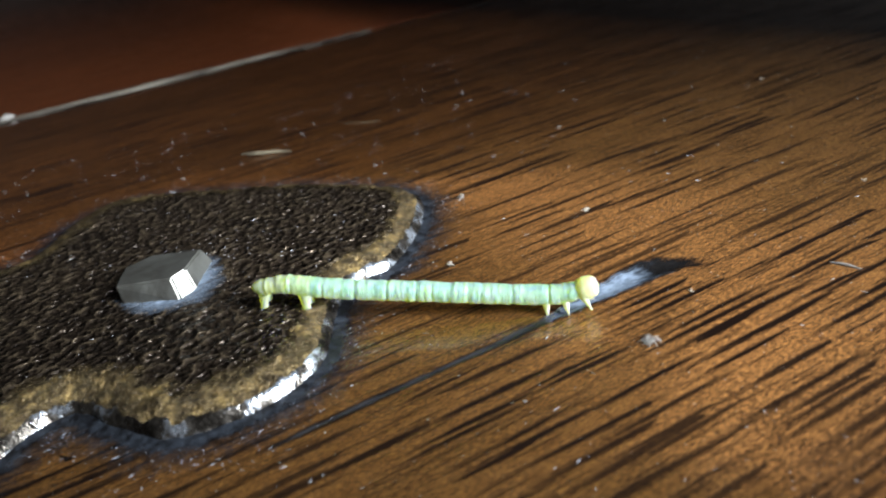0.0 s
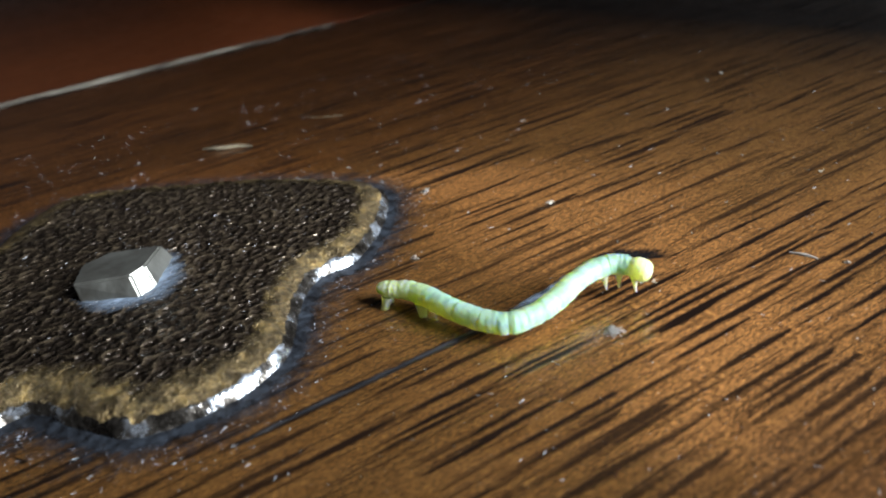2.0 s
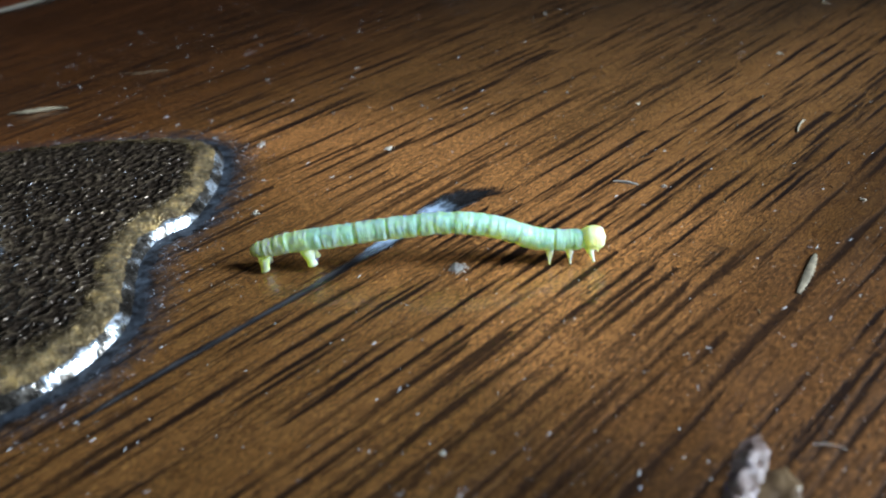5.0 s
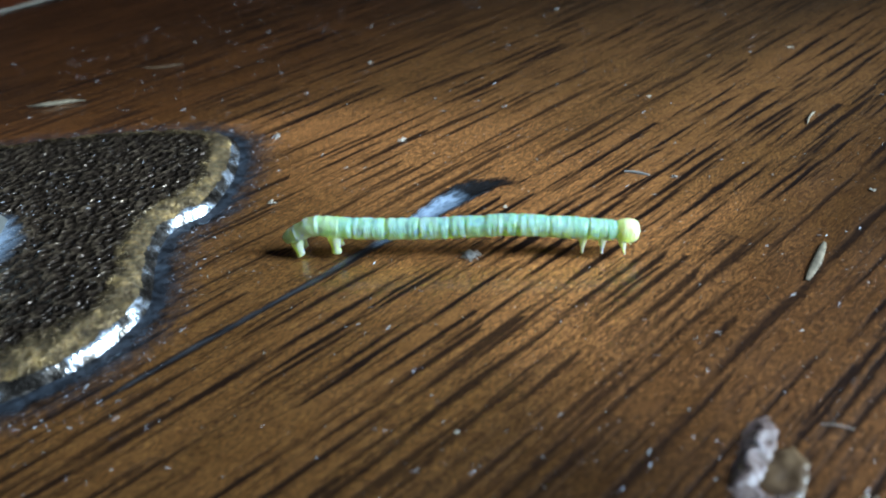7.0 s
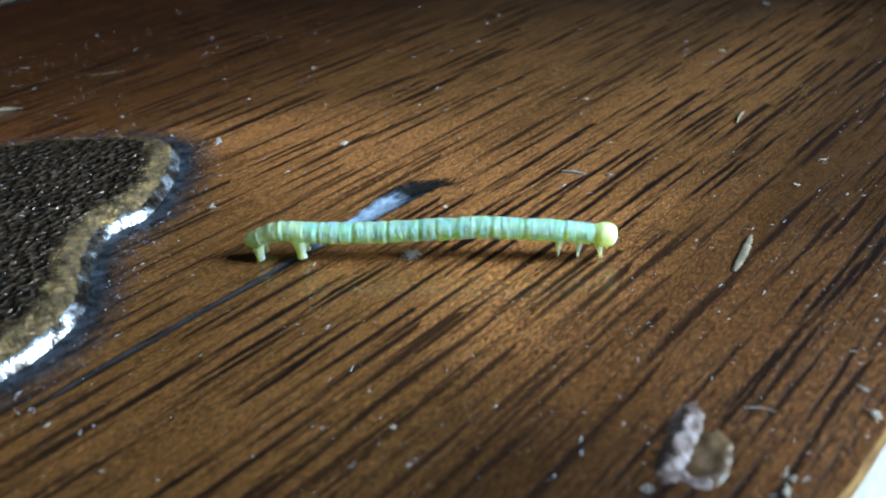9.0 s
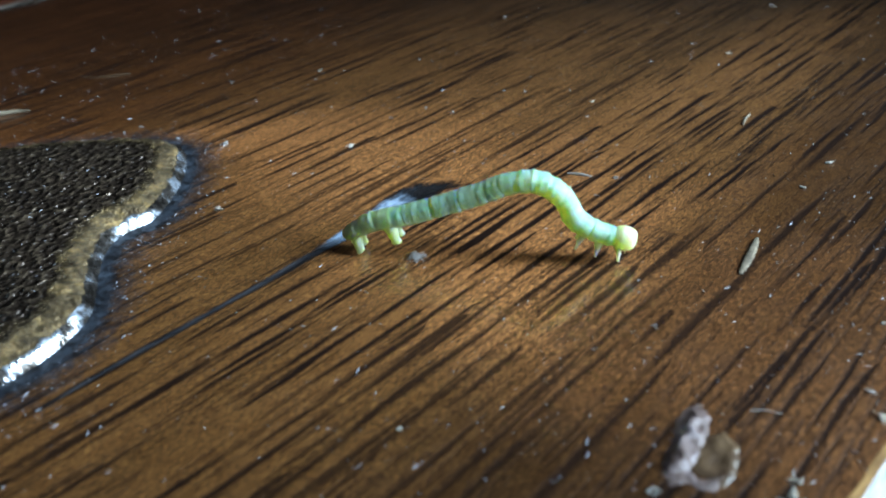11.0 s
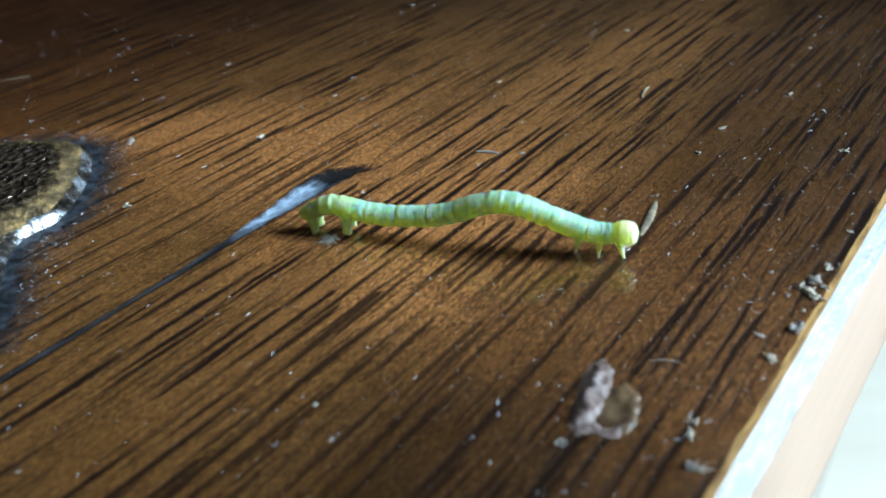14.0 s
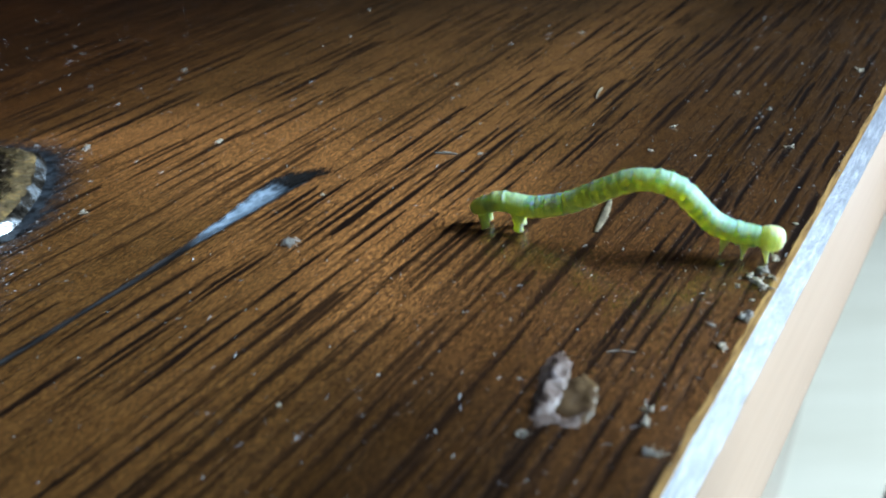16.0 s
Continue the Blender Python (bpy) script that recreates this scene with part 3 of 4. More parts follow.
UPPER = [(-9.2, 22.2), (-9.9, 25.0), (-12.0, 28.0), (-15.0, 31.2), (-18.5, 34.2), (-22.2, 36.8), (-26.8, 40.2), (-31.2, 42.2), (-34.5, 41.0), (-37.0, 38.4), (-39.3, 35.4),
         (-42.0, 34.6), (-46.0, 36.5), (-60.0, 35.5), (-75.0, 33.5)]


def spline(pts, n):
    pts = [Vector(p) for p in pts]
    out = []
    for i in range(len(pts) - 1):
        p0, p1, p2, p3 = pts[max(i - 1, 0)], pts[i], pts[i + 1], pts[min(i + 2, len(pts) - 1)]
        for k in range(n):
            q = k / n
            out.append(0.5 * (2 * p1 + (p2 - p0) * q + (2 * p0 - 5 * p1 + 4 * p2 - p3) * q * q + (3 * p1 - p0 - 3 * p2 + p3) * q ** 3))
    return out + [pts[-1]]


outline = [Vector(p[:2]) for p in spline([(x, y, 0) for x, y in LOWER], 14)] + [Vector(p[:2]) for p in spline([(x, y, 0) for x, y in UPPER], 14)][1:-1][::-1]
normals = []
for i in range(len(outline)):
    t = outline[(i + 1) % len(outline)] - outline[i - 1]
    normals.append(Vector((-t.y, t.x)).normalized())
plate = tagged(new("hinge_plate"), "blackened hammered iron hinge plate with worn edge and painted glints", "hinge")


def hammered(x, y):
    d = noise.voronoi(Vector((x * 1.35, y * 1.35, 0.0)))[0]
    return 0.13 * (d[0] - 0.45) + 0.06 * fbm(x * 1.3, y * 1.3, 2.0)


def inset(i, d):
    return outline[i] + normals[i] * d


PT = 1.25
core = Vector((-32.0, AXIS_Y))
face_rows, n_rings = [], 64
for k in range(n_rings + 1):
    row = []
    for i in range(len(outline)):
        p = inset(i, -1.45)
        spine = Vector((min(-14.0, p.x * 0.5 + core.x * 0.5), AXIS_Y))
        q = p.lerp(spine, (k / n_rings))
        row.append((q.x * MM, q.y * MM, (PT - 0.10 + 0.25 * (k / n_rings) ** 0.5 + hammered(q.x, q.y) * min(1, 0.3 + k / 5)) * MM))
    face_rows.append(row)
part("face", sheet(face_rows, True), IRON, plate, "dark brown hammered face")


def border(profile, amount, seed):
    rows = []
    for d, z in profile:
        row = []
        for i in range(len(outline)):
            p = inset(i, d)
            w = fbm(p.x * 1.1, p.y * 1.1, seed)
            row.append(((p.x + amount * w) * MM, (p.y + amount * w) * MM, (z + (amount * 1.2 * w if z > 0.1 else 0)) * MM))
        rows.append(row)
    return sheet(rows, True)


part("bevel", border(((0.05, 0.03), (0.0, 0.2), (-0.1, 0.42), (-0.25, 0.62), (-0.42, 0.78), (-0.58, 0.88), (-0.75, 0.90)), 0.13, 1.0), RIM, plate, "worn steel bevel with window glints painted in")
# bronze fillet that thins out raggedly over the hammered face
rows, fades = [], []
for d, z, fade in ((-0.38, 0.72, 1.1), (-0.55, 0.88, 1.1), (-0.85, 1.04, 1.1), (-1.2, 1.18, 0.95), (-1.6, 1.28, 0.72), (-2.0, 1.35, 0.45), (-2.5, 1.40, 0.16), (-3.1, 1.44, -0.12), (-3.8, 1.46, -0.5)):
    row = []
    for i in range(len(outline)):
        p = inset(i, d)
        w = fbm(p.x * 1.1, p.y * 1.1, 1.0)
        row.append(((p.x + 0.13 * w) * MM, (p.y + 0.13 * w) * MM, (z + 0.12 * w + (hammered(p.x, p.y) if d < -1.0 else 0.0)) * MM))
        # the bronze border reaches further over the face towards the knuckle
        fades.append(fade + 0.45 * min(1.0, max(0.0, (-24.0 - p.x) / 10.0)))
    rows.append(row)
rim = part("border", sheet(rows, True), BRONZE, plate, "mottled bronze-brown border")
fa = rim.data.attributes.new("fade", "FLOAT", "POINT")
for k, v in enumerate(fades):
    fa.data[k].value = v
grime_rows, fades = [], []
for d, z, fade in ((-0.3, 0.16, 1.0), (0.1, 0.14, 1.0), (0.6, 0.10, 0.80), (1.2, 0.07, 0.52), (2.0, 0.05, 0.34), (3.0, 0.045, 0.16), (4.2, 0.04, -0.25)):
    row = []
    for i in range(len(outline)):
        p = inset(i, d)
        row.append((p.x * MM, p.y * MM, (z + lid_height(p.x, p.y) + 0.01) * MM))
    fades += [fade] * len(row)
    grime_rows.append(row)
grime = tagged(part("grime_ring", sheet(grime_rows, True), GRIME), "dark grime round the iron plate with bluish lacquer shine painted in", "grime", kind="stuff")
fa = grime.data.attributes.new("fade", "FLOAT", "POINT")
for k, v in enumerate(fades):
    fa.data[k].value = v

# ---- nail ----
nail = tagged(new("nail"), "square cut steel nail with a faceted head, driven through the plate", "nail")
top = [(-3.4, -1.1, 1.25), (-2.3, 2.0, 1.0), (-0.2, 2.7, 0.95), (3.1, 0.4, 1.2), (1.3, -2.5, 1.45), (0.2, -3.0, 1.35)]
foot = [(-3.3, -1.7, 0.0), (-2.7, 2.4, 0.0), (0.0, 3.2, 0.0), (3.7, 0.3, 0.0), (1.6, -3.3, 0.0), (0.3, -4.0, 0.0)]
bm = bmesh.new()
tv = [bm.verts.new(Vector(p) * MM) for p in top]
fv = [bm.verts.new(Vector(p) * MM) for p in foot]
for i in range(6):
    bm.faces.new((fv[i], fv[(i + 1) % 6], tv[(i + 1) % 6], tv[i]))
bm.faces.new(tv)
bmesh.ops.recalc_face_normals(bm, faces=bm.faces[:])
bmesh.ops.bevel(bm, geom=bm.edges[:], offset=0.13 * MM, segments=2, affect="EDGES")
flat(part("nail_head", bm, STEEL, nail, "dull grey faceted head with one bright facet"))
part("shank", box((-1.2 * MM, -1.2 * MM, -8 * MM), (1.2 * MM, 1.2 * MM, 0.1 * MM)), STEEL, nail)
scuff_rows, fades = [], []
for k in range(7):
    q = k / 6
    row = []
    for i in range(72):
        a = 2 * math.pi * i / 72
        r = (2.6 + 2.4 * q) * (1 + 0.16 * fbm(math.cos(a) * 1.5, math.sin(a) * 1.5, 3.0))
        x, y = -30.7 + r * math.cos(a), 21.2 + r * 1.02 * math.sin(a)
        row.append((x * MM, y * MM, (PT + 0.20 + hammered(x, y)) * MM))
        fades.append((1 - q) * 0.9 - 0.22 + 0.28 * math.cos(a + 1.2))
    scuff_rows.append(row)
scuff = part("scuff", sheet(scuff_rows, True), PALE, plate, "pale scuffed ring where the nail was driven")
fa = scuff.data.attributes.new("fade", "FLOAT", "POINT")
for k, v in enumerate(fades):
    fa.data[k].value = v
nail.matrix_world = pose(-30.7 * MM, 21.6 * MM, 1.38 * MM)

# ---- caterpillar ----
RINGS = 30
SPACING = 0.76  # mm from ring to ring
BODY_R = 0.67  # mm
worm = tagged(new("caterpillar"), "small pale green inchworm with yellow head walking on the lid", "caterpillar")


def body_radius(along, a):
    """Radius of the body at a length along it (mm) and an angle round it."""
    d = (along + 0.35 * fbm(along * 0.4, 7.0) + 1.0) % 2.15 - 1.07
    fold = 0.05 * math.exp(-((math.sin(a) + 0.55) / 0.25) ** 2)
    wrinkle = 0.055 * fbm(along * 1.7, math.cos(a) * 0.9, math.sin(a) * 0.9) + 0.042 * fbm(along * 4.5, math.cos(a) * 0.7, math.sin(a) * 0.7 + 9)
    return 1.01 - 0.085 * math.exp(-(d / 0.16) ** 2) - 0.02 * (d / 1.07) ** 2 + fold + wrinkle


def body_ring(radius, half, i, sides=32, steps=18):
    """One ring of the body along x; its skin runs on into its neighbours."""
    rows = []
    for k in range(steps + 1):
        s = -1 + 2 * k / steps
        end = math.sqrt(max(0.0, 1 - abs(s) ** 14)) if i == 0 and s < 0 else 1.0
        row = []
        for j in range(sides):
            a = 2 * math.pi * j / sides
            r = radius * (body_radius(i * SPACING + s * half, a) * end * (1 - 0.015 * s * s) * (1 - 0.5 * s * s if i == 0 and s < 0 else 1) + 0.002)
            row.append((s * half * MM, r * math.cos(a) * MM, r * math.sin(a) * MM))
        rows.append(row)
    bm = sheet(rows, True)
    bmesh.ops.recalc_face_normals(bm, faces=bm.faces[:])
    return bm


def barrel(radius, half, bulge=0.10, sides=20, steps=10, squash=1.0):
    """A short soft ring of the body along x."""
    rows = []
    for k in range(steps + 1):
        s = -1 + 2 * k / steps
        r = radius * (1 - bulge * s * s) * math.sqrt(max(0.0, 1 - abs(s) ** 7)) + 0.002
        rows.append([(s * half * MM, r * math.cos(2 * math.pi * i / sides) * MM, squash * r * math.sin(2 * math.pi * i / sides) * MM) for i in range(sides)])
    bm = sheet(rows, True)
    bmesh.ops.recalc_face_normals(bm, faces=bm.faces[:])
    return bm


def leg(length, top, foot, lean, side, splay=0.2, flare=0.0, start=0.0):
    """A tapered leg hanging from the belly; a proleg flares at its foot."""
    rows = []
    for k in range(9):
        q = k / 8
        r = top + (foot - top) * min(1.0, q * 1.25) + flare * max(0.0, q - 0.75) * 4 * (1 if q < 1 else 0.6)
        cx, cy, cz = start + lean * q, side * (0.32 + splay * q), -0.35 - length * q
        rows.append([((cx + r * math.cos(a)) * MM, (cy + r * 0.85 * math.sin(a)) * MM, cz * MM) for a in (2 * math.pi * i / 12 for i in range(12))])
    bm = sheet(rows, True)
    bm.faces.new(list(bm.verts)[-12:])
    bmesh.ops.recalc_face_normals(bm, faces=bm.faces[:])
    return bm


rings = []
for i in range(RINGS):
    s = i / (RINGS - 1)
    r = BODY_R * (0.80 + 0.20 * min(1, s / 0.12))  * (1.0 if s < 0.85 else 1.0 - 0.12 * (s - 0.85) / 0.15)
    mat = SKIN_TAIL if i < 3 else SKIN_MID if i < 5 else SKIN
    if i == RINGS - 1:
        bm = barrel(0.70, 0.76, 0.30, 24, 14, 1.06)
        ob = part("head", bm, SKIN_HEAD, worm, "round yellow head")
        for sd in (-1, 1):
            part("mouthpart", leg(0.42, 0.10, 0.04, 0.25, sd, 0.0), SKIN_HEAD, ob)
    else:
        ob = part("body_ring", body_ring(r, 0.49 if i else 0.85, i), mat, worm)
    along = ob.data.attributes.new("along", "FLOAT_VECTOR", "POINT")
    for k, v in enumerate(ob.data.vertices):
        along.data[k].vector = (v.co.x / MM + i * SPACING, v.co.y / MM, v.co.z / MM)
    rings.append(ob)
for i, length, top, foot, lean, flare, start in ((0, 0.95, 0.46, 0.27, -0.35, 0.06, 0.05), (4, 1.2, 0.50, 0.27, 0.14, 0.10, 0.0),
                                                 (26, 1.05, 0.30, 0.08, 0.0, 0, -0.4), (27, 1.0, 0.31, 0.08, 0.05, 0, 0.0), (28, 0.95, 0.30, 0.08, 0.28, 0, 0.4)):
    for sd in (-1, 1):
        part("proleg" if i < 6 else "leg", leg(length, top, foot, lean, sd, 0.12 if i < 6 else 0.25, flare, start), SKIN_TAIL if i == 0 else SKIN_MID if i < 6 else SKIN_HEAD, rings[i])

BENDS = []


def bend(t, *points):
    """The caterpillar's mid line from tail to head at t seconds, in mm."""
    BENDS.append((t, np.array(points)))


def curve_at(t):
    """The mid line at t, eased between the nearest bends."""
    for (t0, a), (t1, b_) in zip(BENDS, BENDS[1:]):
        if t <= t1:
            q = (t - t0) / (t1 - t0)
            q = max(0.0, min(1.0, q))
            return a + (b_ - a) * (q if t1 - t0 < 0.35 else q * q * (3 - 2 * q))
    return BENDS[-1][1]


def ring_poses(points):
    fine = np.array([v[:] for v in spline([tuple(p) for p in points], 12)])
    run = np.concatenate([[0], np.cumsum(np.linalg.norm(np.diff(fine, axis=0), axis=1))])
    at = [Vector([np.interp(s, run, fine[:, j]) for j in range(3)]) for s in np.linspace(0, run[-1], RINGS)]
    tang = [(at[min(i + 1, RINGS - 1)] - at[max(i - 1, 0)]).normalized() for i in range(RINGS)]
    up = Vector((0, 0, 1))
    up = (up - tang[0] * up.dot(tang[0])).normalized()
    ups = [up]
    for a, b_ in zip(tang, tang[1:]):
        up = a.rotation_difference(b_) @ up
        up = (up - b_ * up.dot(b_)).normalized()
        ups.append(up)
    want = Vector((0, 0, 1))
    want = (want - tang[-1] * want.dot(tang[-1])).normalized()
    twist = math.atan2(ups[-1].cross(want).dot(tang[-1]), ups[-1].dot(want))
    out = []
    for i in range(RINGS):
        x = tang[i]
        z = Matrix.Rotation(twist * i / (RINGS - 1), 3, x) @ ups[i]
        y = z.cross(x)
        m = Matrix((x, y, z)).transposed().to_4x4()
        m.translation = at[i] * MM
        out.append(m)
    return out


def motions():
    bend(0, (-25.49, 12.69, 2.80), (-24.12, 11.68, 2.90), (-22.72, 10.66, 2.58), (-21.32, 9.63, 2.36), (-19.91, 8.60, 2.18), (-18.49, 7.56, 2.03), (-17.08, 6.53, 1.88), (-15.67, 5.49, 1.72), (-14.26, 4.46, 1.56), (-12.84, 3.43, 1.40), (-11.43, 2.39, 1.28), (-10.01, 1.35, 1.24), (-8.63, 0.35, 1.60))
    bend(1.08, (-25.49, 12.69, 2.80), (-24.12, 11.68, 2.90), (-22.72, 10.66, 2.58), (-21.32, 9.63, 2.36), (-19.91, 8.60, 2.18), (-18.49, 7.56, 2.03), (-17.08, 6.53, 1.88), (-15.67, 5.49, 1.72), (-14.26, 4.46, 1.56), (-12.84, 3.43, 1.40), (-11.43, 2.39, 1.28), (-10.01, 1.35, 1.24), (-8.63, 0.35, 1.60))
    bend(1.2, (-21.93, 8.13, 1.60), (-20.69, 7.40, 1.39), (-19.45, 6.66, 1.23), (-18.20, 5.93, 1.09), (-16.95, 5.19, 1.08), (-15.75, 4.48, 1.50), (-14.62, 3.81, 2.12), (-13.43, 3.11, 2.57), (-12.19, 2.38, 2.78), (-11.00, 1.67, 2.38), (-10.09, 1.13, 1.43), (-9.00, 0.49, 1.09), (-7.82, -0.20, 1.60))
    bend(1.3, (-19.40, 5.70, 1.50), (-18.23, 5.15, 1.61), (-17.06, 4.60, 1.60), (-15.89, 4.05, 1.52), (-14.73, 3.51, 1.71), (-13.67, 3.01, 2.25), (-12.60, 2.51, 2.79), (-11.51, 1.99, 3.27), (-10.36, 1.45, 3.26), (-9.43, 1.02, 2.49), (-9.31, 0.96, 1.22), (-8.46, 0.56, 0.97), (-7.43, 0.08, 1.60))
    bend(1.4, (-19.20, 5.96, 1.30), (-18.13, 4.83, 1.28), (-17.24, 3.56, 1.34), (-16.49, 2.20, 1.46), (-15.76, 0.84, 1.60), (-15.03, -0.53, 1.77), (-14.24, -1.85, 1.96), (-13.08, -2.86, 2.13), (-11.59, -3.03, 2.19), (-10.38, -2.08, 2.07), (-9.69, -0.77, 1.72), (-8.76, 0.34, 1.44), (-7.29, 0.85, 1.40))
    bend(1.5, (-16.92, 6.98, 1.20), (-15.80, 6.63, 1.41), (-15.44, 5.11, 1.40), (-15.34, 3.54, 1.39), (-15.25, 1.97, 1.40), (-15.09, 0.41, 1.44), (-14.75, -1.11, 1.51), (-13.73, -2.25, 1.70), (-12.23, -2.61, 1.87), (-10.76, -2.13, 1.99), (-9.66, -1.04, 1.95), (-8.83, 0.27, 1.80), (-7.42, 0.93, 1.80))
    bend(1.7, (-16.74, 7.32, 1.30), (-15.82, 6.14, 1.30), (-15.23, 4.78, 1.30), (-15.04, 3.29, 1.30), (-14.95, 1.80, 1.29), (-14.79, 0.31, 1.30), (-14.53, -1.16, 1.32), (-13.91, -2.49, 1.41), (-12.56, -3.03, 1.62), (-11.10, -2.95, 1.91), (-9.80, -2.31, 2.24), (-8.63, -1.48, 2.63), (-7.34, -0.74, 2.80))
    bend(2.0, (-16.75, 6.94, 1.30), (-15.77, 5.69, 1.30), (-15.27, 4.19, 1.30), (-14.96, 2.62, 1.29), (-14.54, 1.09, 1.30), (-13.95, -0.39, 1.33), (-12.96, -1.60, 1.42), (-11.42, -1.91, 1.60), (-9.85, -1.79, 1.80), (-8.33, -1.38, 2.00), (-6.76, -1.27, 2.18), (-5.25, -1.73, 2.30), (-4.51, -3.11, 2.20))
    bend(2.2, (-16.26, 6.76, 1.30), (-15.16, 5.49, 1.30), (-14.57, 3.92, 1.30), (-14.16, 2.29, 1.29), (-13.63, 0.69, 1.31), (-12.99, -0.86, 1.35), (-11.88, -2.09, 1.50), (-10.39, -2.83, 1.76), (-8.88, -3.51, 2.04), (-7.35, -4.15, 2.29), (-5.79, -4.78, 2.44), (-4.50, -5.76, 2.25), (-4.04, -7.19, 1.50))
    bend(2.4, (-16.79, 6.88, 1.30), (-15.28, 6.13, 1.39), (-14.45, 4.65, 1.40), (-13.79, 3.08, 1.40), (-13.03, 1.55, 1.41), (-12.20, 0.06, 1.46), (-11.12, -1.26, 1.53), (-9.76, -2.27, 1.64), (-8.34, -3.20, 1.82), (-6.90, -4.08, 2.06), (-5.71, -5.29, 2.17), (-4.78, -6.71, 2.03), (-4.11, -8.14, 1.40))
    bend(2.6, (-16.48, 6.01, 1.50), (-15.39, 4.84, 1.88), (-14.25, 3.62, 1.70), (-13.11, 2.41, 1.51), (-11.96, 1.18, 1.41), (-10.82, -0.04, 1.35), (-9.67, -1.26, 1.31), (-8.52, -2.49, 1.30), (-7.38, -3.71, 1.29), (-6.23, -4.94, 1.28), (-5.08, -6.16, 1.29), (-3.94, -7.38, 1.40), (-2.80, -8.60, 1.60))
    bend(3.5, (-16.93, 6.49, 1.50), (-15.81, 5.28, 1.78), (-14.61, 3.98, 1.66), (-13.40, 2.68, 1.64), (-12.20, 1.38, 1.72), (-11.00, 0.08, 1.91), (-9.80, -1.22, 2.06), (-8.60, -2.52, 2.17), (-7.40, -3.82, 2.20), (-6.19, -5.12, 2.15), (-4.99, -6.42, 2.02), (-3.79, -7.71, 1.83), (-2.60, -9.01, 1.60))
    bend(3.68, (-16.93, 6.49, 1.50), (-15.81, 5.28, 1.78), (-14.61, 3.98, 1.66), (-13.40, 2.68, 1.64), (-12.20, 1.38, 1.72), (-11.00, 0.08, 1.91), (-9.80, -1.22, 2.06), (-8.60, -2.52, 2.17), (-7.40, -3.82, 2.20), (-6.19, -5.12, 2.15), (-4.99, -6.42, 2.02), (-3.79, -7.71, 1.83), (-2.60, -9.01, 1.60))
    bend(4.0, (-16.15, 4.68, 1.50), (-15.09, 3.59, 2.07), (-13.94, 2.40, 2.08), (-12.79, 1.22, 2.02), (-11.64, 0.04, 1.86), (-10.49, -1.15, 1.80), (-9.36, -2.31, 2.10), (-8.24, -3.47, 2.49), (-7.12, -4.62, 2.88), (-5.99, -5.78, 2.67), (-4.92, -6.88, 2.06), (-3.79, -8.05, 1.78), (-2.65, -9.23, 1.60))
    bend(4.2, (-15.96, 4.57, 1.50), (-14.83, 3.43, 1.97), (-13.68, 2.27, 2.33), (-12.53, 1.11, 2.66), (-11.38, -0.06, 2.99), (-10.22, -1.23, 3.28), (-9.06, -2.40, 3.51), (-7.88, -3.59, 3.62), (-6.74, -4.75, 3.30), (-5.67, -5.82, 2.60), (-4.77, -6.74, 1.53), (-3.63, -7.89, 1.32), (-2.47, -9.06, 1.60))
    bend(4.5, (-15.66, 4.72, 1.50), (-14.53, 3.47, 2.02), (-13.38, 2.19, 2.50), (-12.23, 0.92, 3.01), (-11.38, -0.06, 3.51), (-10.22, -1.23, 3.93), (-9.06, -2.40, 4.21), (-7.88, -3.59, 4.28), (-6.74, -4.75, 3.83), (-5.67, -5.82, 2.95), (-4.77, -6.74, 1.71), (-3.63, -7.89, 1.36), (-2.47, -9.06, 1.60))
    bend(4.9, (-15.73, 4.68, 1.50), (-14.60, 3.46, 1.89), (-13.46, 2.21, 2.13), (-12.31, 0.97, 2.36), (-11.16, -0.28, 2.60), (-10.01, -1.53, 2.80), (-8.85, -2.78, 2.96), (-7.69, -4.04, 3.03), (-6.54, -5.28, 2.81), (-5.44, -6.48, 2.34), (-4.43, -7.59, 1.68), (-3.29, -8.82, 1.50), (-2.14, -10.07, 1.60))
    bend(5.4, (-15.46, 4.82, 1.50), (-14.35, 3.55, 1.79), (-13.23, 2.26, 1.90), (-12.11, 0.97, 1.99), (-10.99, -0.32, 2.11), (-9.87, -1.61, 2.22), (-8.75, -2.90, 2.29), (-7.63, -4.19, 2.31), (-6.51, -5.48, 2.22), (-5.39, -6.76, 2.02), (-4.28, -8.04, 1.85), (-3.16, -9.33, 1.72), (-2.04, -10.62, 1.60))
    bend(6.0, (-15.46, 4.82, 1.50), (-14.33, 3.49, 1.79), (-13.18, 2.14, 1.90), (-12.04, 0.79, 1.99), (-10.89, -0.55, 2.11), (-9.75, -1.90, 2.22), (-8.60, -3.25, 2.29), (-7.45, -4.60, 2.31), (-6.31, -5.94, 2.22), (-5.17, -7.28, 2.02), (-4.03, -8.63, 1.85), (-2.88, -9.97, 1.72), (-1.74, -11.32, 1.60))
    bend(6.3, (-15.46, 4.82, 1.50), (-14.33, 3.49, 1.79), (-13.18, 2.14, 1.90), (-12.04, 0.79, 1.99), (-10.89, -0.55, 2.11), (-9.75, -1.90, 2.22), (-8.60, -3.25, 2.29), (-7.45, -4.60, 2.31), (-6.31, -5.94, 2.22), (-5.17, -7.28, 2.02), (-4.03, -8.63, 1.85), (-2.88, -9.97, 1.72), (-1.74, -11.32, 1.60))
